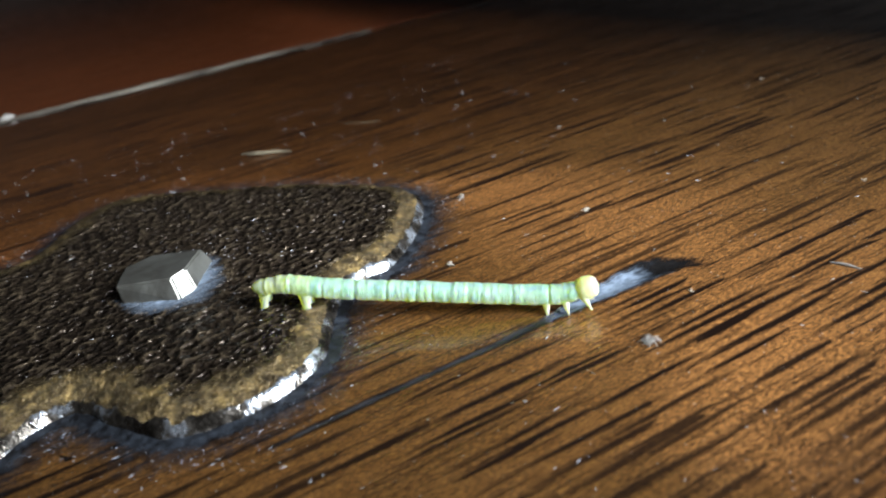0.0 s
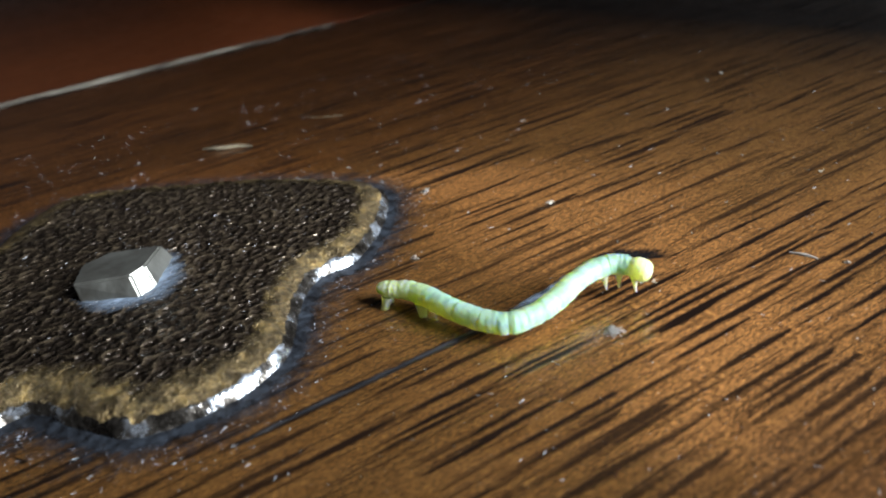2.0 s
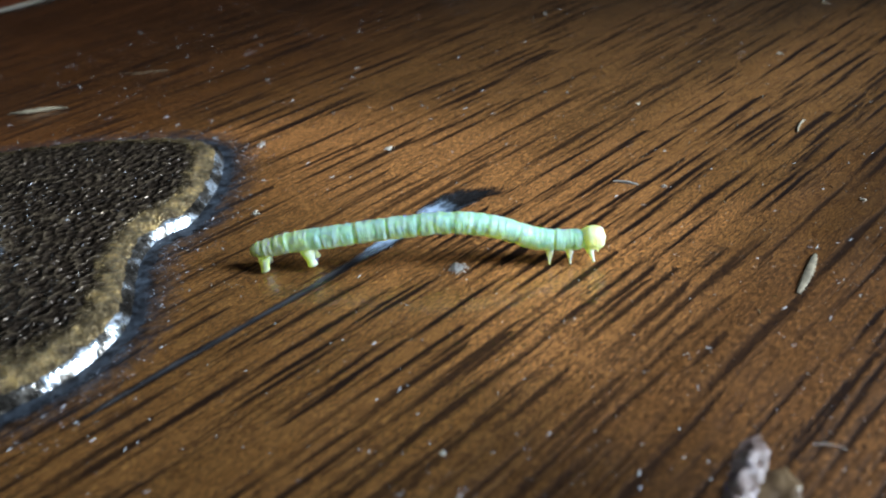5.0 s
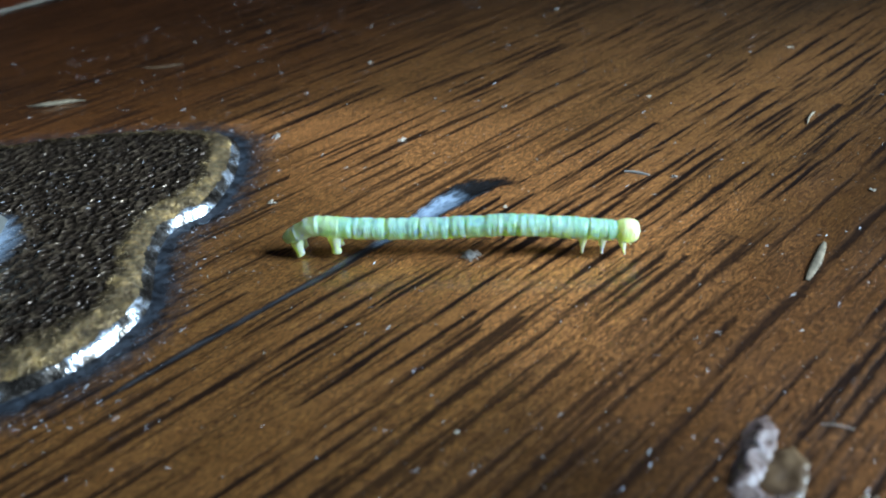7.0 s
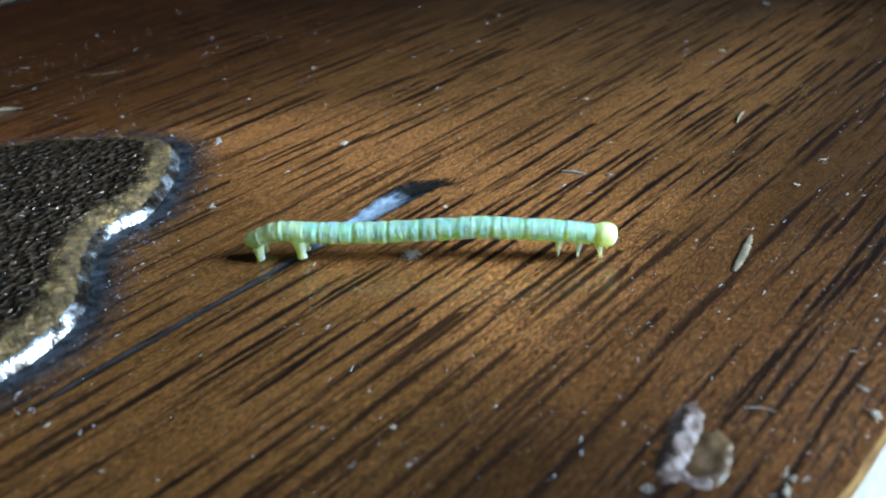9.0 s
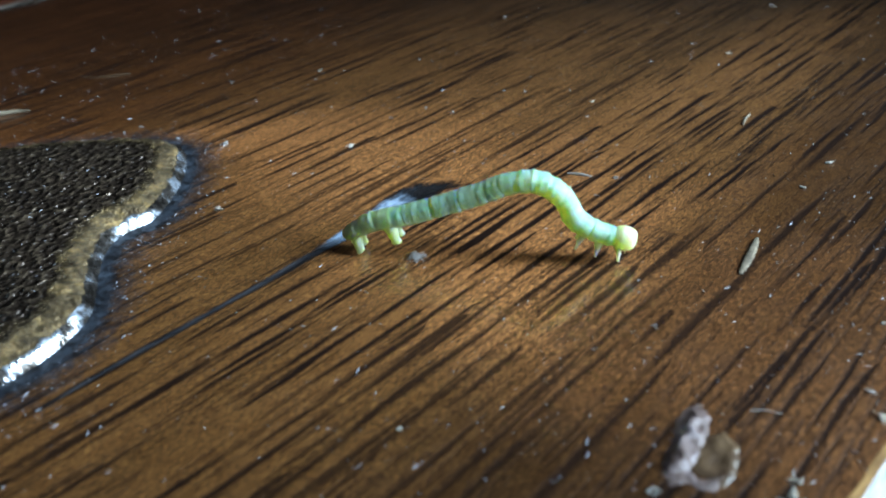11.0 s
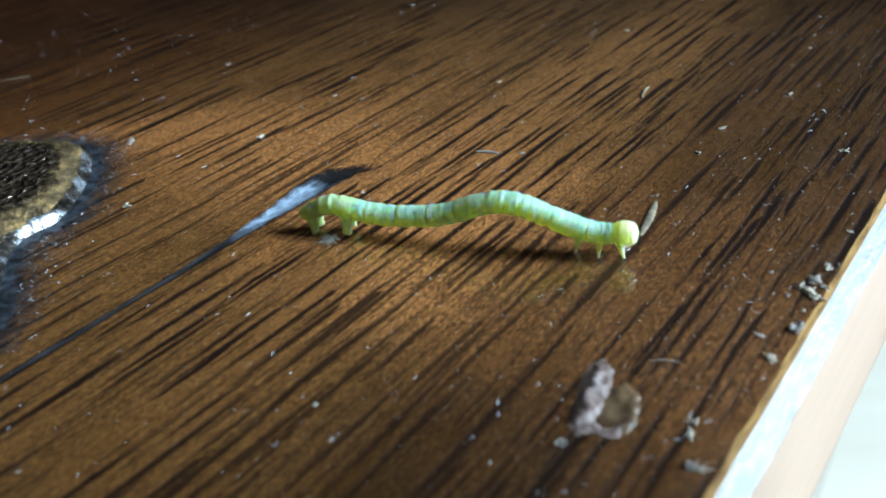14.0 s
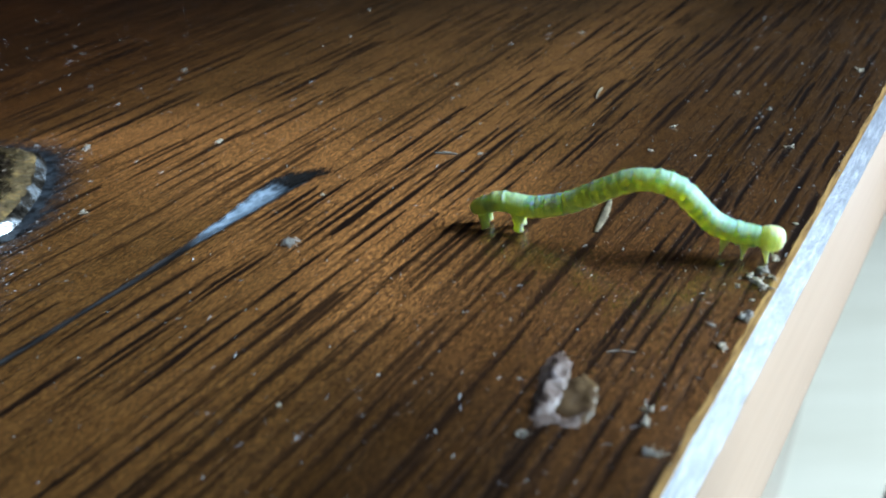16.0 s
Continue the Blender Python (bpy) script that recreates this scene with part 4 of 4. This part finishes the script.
    bend(7.0, (-14.95, 4.09, 1.50), (-14.03, 3.00, 2.10), (-12.91, 1.69, 1.96), (-11.79, 0.37, 1.89), (-10.67, -0.95, 1.86), (-9.54, -2.27, 1.87), (-8.42, -3.59, 1.91), (-7.30, -4.91, 2.00), (-6.18, -6.23, 2.07), (-5.06, -7.55, 1.99), (-3.94, -8.86, 1.86), (-2.82, -10.18, 1.73), (-1.71, -11.50, 1.60))
    bend(7.2, (-13.71, 2.55, 1.50), (-12.72, 1.38, 2.06), (-11.67, 0.13, 2.13), (-10.62, -1.13, 2.07), (-9.56, -2.38, 1.96), (-8.51, -3.63, 1.92), (-7.47, -4.87, 2.21), (-6.45, -6.08, 2.63), (-5.40, -7.33, 2.71), (-4.36, -8.56, 2.38), (-3.38, -9.73, 1.80), (-2.34, -10.96, 1.57), (-1.28, -12.22, 1.60))
    bend(7.5, (-14.32, 2.67, 1.50), (-13.26, 1.49, 1.91), (-12.16, 0.26, 1.93), (-11.06, -0.96, 2.03), (-9.96, -2.18, 2.28), (-8.88, -3.39, 2.58), (-7.80, -4.59, 2.95), (-6.73, -5.78, 3.33), (-5.65, -6.99, 3.15), (-4.67, -8.08, 2.38), (-3.72, -9.14, 1.54), (-2.63, -10.35, 1.43), (-1.53, -11.58, 1.60))
    bend(7.8, (-14.26, 2.84, 1.50), (-13.20, 1.64, 1.85), (-12.11, 0.39, 1.87), (-11.02, -0.86, 1.89), (-9.93, -2.11, 1.97), (-8.84, -3.36, 2.08), (-7.76, -4.60, 2.26), (-6.68, -5.84, 2.47), (-5.59, -7.08, 2.58), (-4.51, -8.32, 2.38), (-3.44, -9.55, 2.06), (-2.36, -10.79, 1.83), (-1.28, -12.02, 1.60))
    bend(8.2, (-14.13, 2.78, 1.50), (-13.14, 1.53, 2.01), (-12.03, 0.12, 1.90), (-10.91, -1.28, 1.87), (-9.79, -2.69, 1.87), (-8.67, -4.10, 1.93), (-7.55, -5.51, 2.01), (-6.44, -6.92, 2.11), (-5.32, -8.33, 2.16), (-4.20, -9.74, 2.07), (-3.08, -11.14, 1.96), (-1.97, -12.55, 1.81), (-0.86, -13.95, 1.60))
    bend(9.0, (-14.13, 2.78, 1.50), (-13.14, 1.53, 2.01), (-12.03, 0.12, 1.90), (-10.91, -1.28, 1.87), (-9.79, -2.69, 1.87), (-8.67, -4.10, 1.93), (-7.55, -5.51, 2.01), (-6.44, -6.92, 2.11), (-5.32, -8.33, 2.16), (-4.20, -9.74, 2.07), (-3.08, -11.14, 1.96), (-1.97, -12.55, 1.81), (-0.86, -13.95, 1.60))
    bend(9.9, (-14.13, 2.78, 1.50), (-13.14, 1.53, 2.01), (-12.03, 0.12, 1.90), (-10.91, -1.28, 1.87), (-9.79, -2.69, 1.87), (-8.67, -4.10, 1.93), (-7.55, -5.51, 2.01), (-6.44, -6.92, 2.11), (-5.32, -8.33, 2.16), (-4.20, -9.74, 2.07), (-3.08, -11.14, 1.96), (-1.97, -12.55, 1.81), (-0.86, -13.95, 1.60))
    bend(10.75, (-11.77, 0.73, 1.50), (-10.90, -0.44, 2.13), (-9.94, -1.76, 2.27), (-8.97, -3.08, 2.49), (-8.00, -4.40, 2.76), (-7.04, -5.70, 3.06), (-6.09, -6.99, 3.40), (-5.15, -8.27, 3.73), (-4.18, -9.59, 3.75), (-3.28, -10.80, 3.22), (-2.54, -11.79, 2.42), (-1.63, -13.02, 1.91), (-0.67, -14.33, 1.60))
    bend(11.05, (-9.40, -1.32, 1.50), (-8.67, -2.42, 2.25), (-7.85, -3.65, 2.67), (-7.03, -4.88, 3.15), (-6.22, -6.10, 3.71), (-5.41, -7.30, 4.28), (-4.64, -8.46, 4.89), (-3.87, -9.61, 5.45), (-3.05, -10.85, 5.43), (-2.36, -11.87, 4.42), (-1.99, -12.43, 2.90), (-1.29, -13.49, 2.02), (-0.47, -14.71, 1.60))
    bend(11.3, (-9.40, -1.32, 1.50), (-8.67, -2.42, 2.20), (-7.85, -3.65, 2.50), (-7.03, -4.88, 2.80), (-6.22, -6.10, 3.19), (-5.41, -7.30, 3.63), (-4.64, -8.46, 4.19), (-3.87, -9.61, 4.80), (-3.05, -10.85, 4.90), (-2.36, -11.87, 4.07), (-1.99, -12.43, 2.72), (-1.29, -13.49, 1.97), (-0.47, -14.71, 1.60))
    bend(11.5, (-9.30, -1.41, 1.50), (-8.53, -2.57, 2.18), (-7.69, -3.83, 2.50), (-6.83, -5.11, 2.71), (-5.97, -6.40, 2.79), (-5.11, -7.68, 2.90), (-4.27, -8.95, 3.22), (-3.43, -10.21, 3.54), (-2.57, -11.49, 3.45), (-1.76, -12.71, 2.94), (-1.02, -13.82, 2.17), (-0.22, -15.02, 1.65), (0.65, -16.31, 1.60))
    bend(11.7, (-9.30, -1.40, 1.50), (-8.54, -2.64, 2.21), (-7.69, -4.02, 2.44), (-6.83, -5.41, 2.57), (-5.97, -6.81, 2.59), (-5.12, -8.20, 2.46), (-4.26, -9.59, 2.30), (-3.41, -10.98, 2.17), (-2.55, -12.37, 2.04), (-1.69, -13.76, 1.96), (-0.83, -15.16, 1.92), (0.02, -16.55, 1.82), (0.88, -17.93, 1.60))
    bend(12.0, (-9.41, -1.19, 1.50), (-8.62, -2.52, 2.19), (-7.74, -4.00, 2.45), (-6.85, -5.50, 2.56), (-5.96, -7.00, 2.55), (-5.08, -8.50, 2.56), (-4.19, -10.00, 2.60), (-3.30, -11.50, 2.57), (-2.41, -12.99, 2.47), (-1.53, -14.48, 2.28), (-0.65, -15.97, 2.05), (0.24, -17.46, 1.98), (1.10, -18.92, 1.60))
    bend(12.5, (-9.30, -1.04, 1.50), (-8.59, -2.33, 2.36), (-7.73, -3.88, 2.49), (-6.87, -5.43, 2.51), (-6.00, -6.99, 2.47), (-5.14, -8.55, 2.52), (-4.28, -10.10, 2.60), (-3.42, -11.66, 2.58), (-2.56, -13.21, 2.50), (-1.70, -14.76, 2.29), (-0.85, -16.30, 2.05), (0.01, -17.85, 1.83), (0.86, -19.39, 1.60))
    bend(13.5, (-9.04, -0.93, 1.50), (-8.37, -2.42, 2.15), (-7.64, -4.04, 2.32), (-6.91, -5.67, 2.43), (-6.18, -7.30, 2.51), (-5.45, -8.93, 2.58), (-4.72, -10.56, 2.60), (-3.98, -12.19, 2.54), (-3.25, -13.82, 2.43), (-2.53, -15.44, 2.30), (-1.80, -17.07, 2.13), (-1.07, -18.68, 1.91), (-0.35, -20.29, 1.60))
    bend(13.88, (-9.04, -0.93, 1.50), (-8.37, -2.42, 2.15), (-7.64, -4.04, 2.32), (-6.91, -5.67, 2.43), (-6.18, -7.30, 2.51), (-5.45, -8.93, 2.58), (-4.72, -10.56, 2.60), (-3.98, -12.19, 2.54), (-3.25, -13.82, 2.43), (-2.53, -15.44, 2.30), (-1.80, -17.07, 2.13), (-1.07, -18.68, 1.91), (-0.35, -20.29, 1.60))
    bend(14.0, (-7.66, -2.93, 1.50), (-7.06, -4.33, 2.09), (-6.41, -5.85, 1.83), (-5.75, -7.37, 1.62), (-5.09, -8.90, 1.67), (-4.43, -10.43, 1.86), (-3.79, -11.90, 2.32), (-3.18, -13.32, 2.94), (-2.53, -14.84, 3.08), (-1.90, -16.30, 2.58), (-1.28, -17.73, 1.97), (-0.65, -19.19, 1.54), (0.01, -20.73, 1.60))
    bend(14.1, (-6.64, -4.36, 1.50), (-6.12, -5.64, 2.20), (-5.55, -7.06, 2.06), (-4.97, -8.48, 1.74), (-4.39, -9.91, 1.77), (-3.82, -11.33, 2.05), (-3.27, -12.69, 2.55), (-2.77, -13.94, 3.34), (-2.21, -15.31, 3.54), (-1.71, -16.55, 2.75), (-1.23, -17.74, 1.87), (-0.67, -19.12, 1.54), (-0.08, -20.56, 1.60))
    bend(14.2, (-5.64, -6.52, 1.50), (-5.14, -7.78, 2.25), (-4.58, -9.18, 2.59), (-4.00, -10.61, 2.63), (-3.45, -11.99, 3.04), (-3.00, -13.13, 3.98), (-2.52, -14.31, 4.85), (-2.01, -15.60, 5.53), (-1.51, -16.86, 4.98), (-1.23, -17.54, 3.64), (-1.04, -18.02, 2.22), (-0.49, -19.39, 1.78), (0.08, -20.82, 1.60))
    bend(14.3, (-5.17, -9.89, 1.90), (-4.49, -11.23, 2.15), (-3.83, -12.54, 2.55), (-3.23, -13.71, 3.30), (-2.69, -14.77, 4.25), (-2.23, -15.68, 5.39), (-1.73, -16.66, 6.43), (-1.08, -17.93, 6.58), (-0.77, -18.54, 5.24), (-0.78, -18.51, 3.76), (-1.04, -18.00, 2.37), (-0.45, -19.17, 1.77), (0.24, -20.52, 1.60))
    bend(14.5, (-1.71, -14.67, 1.50), (-1.30, -16.02, 2.15), (-0.96, -17.16, 3.07), (-0.83, -17.61, 4.56), (-0.64, -18.23, 5.98), (-0.30, -19.36, 6.92), (0.14, -20.81, 6.72), (0.34, -21.47, 5.42), (0.09, -20.65, 4.17), (-0.31, -19.33, 3.44), (-0.65, -18.19, 2.44), (-0.31, -19.33, 2.01), (0.13, -20.77, 1.60))
    bend(15.0, (-1.84, -14.76, 1.90), (-1.33, -16.23, 1.92), (-0.91, -17.43, 2.71), (-0.64, -18.20, 4.03), (-0.36, -19.00, 5.32), (-0.05, -19.90, 6.54), (0.43, -21.29, 6.85), (0.83, -22.43, 5.99), (0.71, -22.09, 4.56), (0.30, -20.92, 3.66), (-0.12, -19.70, 2.82), (-0.04, -19.94, 1.87), (0.46, -21.38, 1.60))
    bend(15.5, (-1.34, -14.51, 1.90), (-0.85, -15.92, 1.93), (-0.41, -17.21, 2.45), (-0.06, -18.22, 3.49), (0.27, -19.18, 4.58), (0.59, -20.12, 5.70), (0.98, -21.25, 6.56), (1.45, -22.61, 6.48), (1.74, -23.46, 5.37), (1.66, -23.24, 3.92), (1.38, -22.42, 2.71), (1.65, -23.21, 1.85), (2.13, -24.60, 1.60))
    bend(15.7, (-0.95, -14.35, 1.90), (-0.48, -15.77, 1.95), (-0.03, -17.13, 2.36), (0.36, -18.31, 3.17), (0.74, -19.44, 4.09), (1.08, -20.50, 5.09), (1.45, -21.60, 6.03), (1.89, -22.94, 6.31), (2.22, -23.93, 5.27), (2.27, -24.09, 3.82), (2.20, -23.89, 2.35), (2.58, -25.03, 1.68), (3.05, -26.45, 1.60))
    bend(16.0, (-0.31, -14.14, 1.50), (0.04, -15.37, 1.98), (0.46, -16.84, 1.81), (0.88, -18.30, 2.06), (1.27, -19.69, 2.60), (1.63, -20.96, 3.38), (2.01, -22.27, 4.12), (2.41, -23.69, 4.50), (2.82, -25.12, 4.16), (3.14, -26.25, 3.17), (3.45, -27.35, 2.13), (3.85, -28.73, 1.72), (4.27, -30.21, 1.60))
    times = sorted({round(k * 0.1, 1) for k in range(161)})
    base_rows, ring_rows = [], [[] for _ in rings]
    for t in times:
        points = curve_at(t)
        mid = points.mean(axis=0)
        base = pose(mid[0] * MM, mid[1] * MM, 0)
        base_rows.append((t, base))
        inv = base.inverted()
        for k, m in enumerate(ring_poses(points)):
            ring_rows[k].append((t, inv @ m))
    walk(worm, base_rows)
    for ob, rr in zip(rings, ring_rows):
        walk(ob, rr)


# ---- small things on the lid ----
def chunk(rx, ry, rz, seed, rough=0.45, fine=2):
    """An irregular crumb or flake."""
    bm = bmesh.new()
    bmesh.ops.create_icosphere(bm, subdivisions=fine, radius=1.0)
    for v in bm.verts:
        k = max(0.25, 1 + rough * fbm(v.co.x * 1.9 + seed, v.co.y * 1.9, v.co.z * 1.9))
        v.co = Vector((v.co.x * rx * k, v.co.y * ry * k, max(-0.3, v.co.z) * rz * k)) * MM
    return bm


def tube(points, radii, sides=7):
    pts = spline(points, 8)
    n = len(pts)
    rows = []
    for i, p in enumerate(pts):
        t = (pts[min(i + 1, n - 1)] - pts[max(i - 1, 0)]).normalized()
        u = t.cross(Vector((0, 0, 1))).normalized()
        w = u.cross(t)
        r = float(np.interp(i / (n - 1), np.linspace(0, 1, len(radii)), radii))
        rows.append([(p + (u * math.cos(a) + w * math.sin(a)) * r) * MM for a in (2 * math.pi * k / sides for k in range(sides))])
    return sheet(rows, True)


def lay(ob, x, y, turn=0.0, z=0.0):
    ob.matrix_world = pose(x * MM, y * MM, (lid_height(x, y) + z) * MM, 0, 0, turn)
    return ob


lay(tagged(part("wood_splinter", tube([(-2.9, 0.1, 0.2), (-1.0, -0.15, 0.25), (1.0, 0.1, 0.2), (2.8, -0.1, 0.15)], [0.05, 0.22, 0.2, 0.04]), HUSK), "pale dry wood splinter lying on the lid", "splinter"), -15.9, 44.7, -36)
lay(tagged(part("thread", tube([(-2.4, 1.6, 0.1), (-1.0, 0.0, 0.12), (0.8, -0.7, 0.12), (2.4, -1.0, 0.1)], [0.02, 0.035, 0.02]), HUSK), "thin curved grey thread on the lid", "thread"), -4.6, 46.0, -20)
lay(tagged(part("thread", tube([(-0.7, 0.0, 0.06), (0.0, 0.1, 0.08), (0.7, 0.0, 0.06)], [0.02, 0.03, 0.02]), LINT_GREY), "short grey thread near the crust", "thread"), -6.9, -26.5, -60)
lay(tagged(part("thread", tube([(-0.9, 0.0, 0.06), (0.0, 0.1, 0.08), (0.9, 0.0, 0.06)], [0.05, 0.10, 0.04]), LINT_GREY), "short grey fibre lying in the grain", "thread"), 6.7, -6.3, -70)

# ribbed dry husk
rows = []
for i in range(41):
    q = i / 40
    r = 0.25 * math.sin(math.pi * min(1, q * 0.94 + 0.03)) ** 0.45 * (1 + 0.18 * math.sin(q * 66))
    rows.append([((q - 0.5) * 4.2 * MM, (r * math.cos(a) + 0.25 * (q - 0.5) ** 2) * MM, (0.07 + 0.3 * r * math.sin(a)) * MM) for a in (2 * math.pi * k / 12 for k in range(12))])
lay(tagged(part("husk", sheet(rows, True), HUSK), "dry ribbed straw-coloured husk on the lid", "husk"), 4.4, -20.2, 13)

lay(tagged(part("husk", tube([(-1.2, 0.0, 0.05), (-0.3, 0.1, 0.07), (0.7, 0.05, 0.07), (1.2, -0.1, 0.04)], [0.03, 0.10, 0.09, 0.03], 9), HUSK), "short pale husk flake lying in the grain", "husk"), 21.8, -11.4, 15)


def fluff(seed, size, count):
    rnd = random.Random(seed)
    bm = chunk(size * 0.3, size * 0.25, size * 0.14, seed, 1.2)
    for _ in range(count):
        a, l, h = rnd.uniform(0, 6.28), rnd.uniform(0.4, 0.85) * size, rnd.uniform(0.1, 0.35) * size
        c, s_ = math.cos(a), math.sin(a)
        b2 = tube([(rnd.uniform(-0.25, 0.25) * size, rnd.uniform(-0.25, 0.25) * size, 0.05), (c * l * 0.5, s_ * l * 0.5, h), (c * l + rnd.uniform(-0.15, 0.15) * size, s_ * l, 0.05)], [0.028 * size, 0.025 * size, 0.012 * size], 4)
        me = bpy.data.meshes.new("tmp")
        b2.to_mesh(me)
        b2.free()
        bm.from_mesh(me)
        bpy.data.meshes.remove(me)
    return bm


lay(tagged(part("lint_ball", fluff(3, 0.9, 44), LINT_GREY), "small grey ball of lint on the lid", "lint", kind="stuff"), -8.0, -4.6)
lay(tagged(part("lint_ball", fluff(9, 0.75, 9), LINT), "small pale tuft of lint on the lid", "lint", kind="stuff"), -0.1, 11.3)

# dried resin: a pale ridge beside a flat tan disc
def lump(height, w=7.6, n=50):
    return sheet([[((i - n / 2) * w / n * MM, (j - n / 2) * w / n * MM, max(-0.25, height((i - n / 2) * w / n, (j - n / 2) * w / n)) * MM) for i in range(n + 1)] for j in range(n + 1)])


def ridge_height(u, v):
    c = v - 1.0 + 0.10 * u
    long = 0.46 * math.exp(-(c / 0.60) ** 2 - ((u + 0.15) / 2.3) ** 4)
    hook = 0.20 * math.exp(-((math.hypot((u + 0.7) / 1.5, v - 0.1) - 1.0) / 0.28) ** 2) * (0.5 - 0.5 * math.tanh(3.0 * (u + 0.9)))
    return max(long, hook) * (1 + 0.75 * fbm(u * 1.7, v * 1.7, 4.0)) + 0.08 * fbm(u * 4, v * 4, 8.0) - 0.13


def disc_height(u, v):
    r = math.hypot((u + 0.55) / 1.7, (v + 0.15) / 1.2) * (1 + 0.2 * fbm(u * 0.9, v * 0.9, 2.0))
    rim_ = 0.08 * math.exp(-((r - 0.72) / 0.24) ** 2) * (0.55 - 0.45 * math.tanh(2.0 * (v + 0.1)))
    return 0.15 * (1 - r ** 4) + rim_ + 0.08 * fbm(u * 1.8, v * 1.8, 6.0) - 0.10


crust = tagged(new("resin_crust"), "pale greyish crust of dried resin on the lid", "crust")
part("ridge", lump(ridge_height), CRUST, crust, "whitish glossy ridge")
part("disc", lump(disc_height), CRUST_TAN, crust, "flat tan disc")
lay(crust, -10.3, -25.6, 22)

def flakes(size, seed):
    """A ragged scrap: a few thin torn flakes stuck together."""
    rnd = random.Random(seed + 40)
    bm = bmesh.new()
    for _ in range(rnd.randint(8, 13)):
        b2 = chunk(size * rnd.uniform(0.15, 0.5), size * rnd.uniform(0.03, 0.12), size * rnd.uniform(0.03, 0.09), rnd.uniform(0, 60), 1.4)
        b2.transform(pose(rnd.gauss(0, 0.3) * size * MM, rnd.gauss(0, 0.22) * size * MM, rnd.uniform(0.02, 0.25) * size * MM, rnd.uniform(-40, 40), rnd.uniform(-40, 40), rnd.uniform(0, 180)))
        me = bpy.data.meshes.new("tmp")
        b2.to_mesh(me)
        b2.free()
        bm.from_mesh(me)
        bpy.data.meshes.remove(me)
    return bm


crumb_places = [(2.1, -30.3, 0.62), (1.2, -29.6, 0.4), (2.9, -30.9, 0.45), (0.4, -30.6, 0.35), (-0.9, -30.9, 0.55), (-3.8, -30.4, 0.4), (-9.8, -29.0, 0.5), (-12.1, -30.2, 0.7), (4.9, -30.5, 0.4),
                (8.9, -30.6, 0.4), (2.8, -28.2, 0.3), (19.0, -27.5, 0.5), (26.7, -21.4, 0.5), (24.7, -24.4, 0.45), (18.4, -19.2, 0.55), (8.0, -8.5, 0.3), (9.3, 27.5, 0.55), (34.7, -3.2, 0.6), (-18.5, -14.3, 0.3),
                (3.3, -30.2, 0.9), (2.3, -29.9, 0.7), (1.9, -30.6, 0.9), (-1.3, -30.7, 0.8), (4.6, -30.6, 0.5), (-4.0, -30.5, 0.6), (-2.6, -29.5, 0.4), (-11.9, -30.6, 0.5), (-10.4, -29.3, 0.6),
                (-6.2, 20.4, 0.75), (-12.5, 11.1, 0.6), (50.4, -0.3, 0.9), (32.3, 22.6, 0.6), (35.6, -28.6, 0.75), (14.0, -19.2, 0.45), (-14.0, -25.0, 0.5), (18.2, 0.7, 0.4), (-2.4, -2.2, 0.35), (7.9, -8.6, 0.4)]
for k, (x, y, r) in enumerate(crumb_places):
    ob = part("crumb", flakes(r * 0.8, k), LINT_GREY if k % 3 == 1 else LINT)
    lay(tagged(ob, "tiny pale crumb of debris beside the edge" if y < -27 else "tiny pale crumb of debris on the lid", "crumb", "crumbs on the lid"), x, y, k * 47 % 180)
lay(tagged(part("crumb", chunk(1.1, 0.8, 0.5, 77, 0.6), LINT_GREY), "larger grey chip lying on the dusty seam", "crumb", "crumbs on the lid"), -40.0, 89.8, 20)

rnd = random.Random(11)
verts, faces = [], []
for k in range(12000):
    x, y = rnd.uniform(-46, 62), rnd.uniform(-31, 62)
    if k % 4 == 0:
        y = -31.2 + abs(rnd.gauss(0, 9))
    if k % 5 == 0:
        i = rnd.randrange(len(outline))
        q = inset(i, abs(rnd.gauss(0.3, 1.8)))
        x, y = q.x, q.y
    r = 0.0125 * math.exp(rnd.gauss(0, 0.7))
    r = min(r, 0.032)
    a, l = rnd.uniform(0, 3.14), r * rnd.choice((1, 1.3, 1.7, 2, 2.6, 3.5, 5, 8))
    z = lid_height(x, y) + 0.02 + (0.05 if k % 5 == 0 else 0)
    if k % 19 == 3:  # on the plate
        i = rnd.randrange(len(outline))
        q = inset(i, -1.8).lerp(Vector((-28.0, AXIS_Y)), rnd.random())
        x, y, z = q.x, q.y, PT + 0.2 + hammered(q.x, q.y)
    c, s_ = math.cos(a), math.sin(a)
    n0 = len(verts)
    for du, dv, dz in ((-l, 0, 0), (0, -r, 0), (l, 0, 0), (0, r, 0), (0.2 * l, 0, r * 1.3)):
        verts.append(((x + du * c - dv * s_) * MM, (y + du * s_ + dv * c) * MM, (z + dz) * MM))
    faces += [(n0, n0 + 1, n0 + 4), (n0 + 1, n0 + 2, n0 + 4), (n0 + 2, n0 + 3, n0 + 4), (n0 + 3, n0, n0 + 4)]
me = bpy.data.meshes.new("dust")
me.from_pydata(verts, [], faces)
me.materials.append(DUST)
tagged(new("dust", me), "fine pale dust specks scattered over the lid", "dust", kind="stuff")

motions()
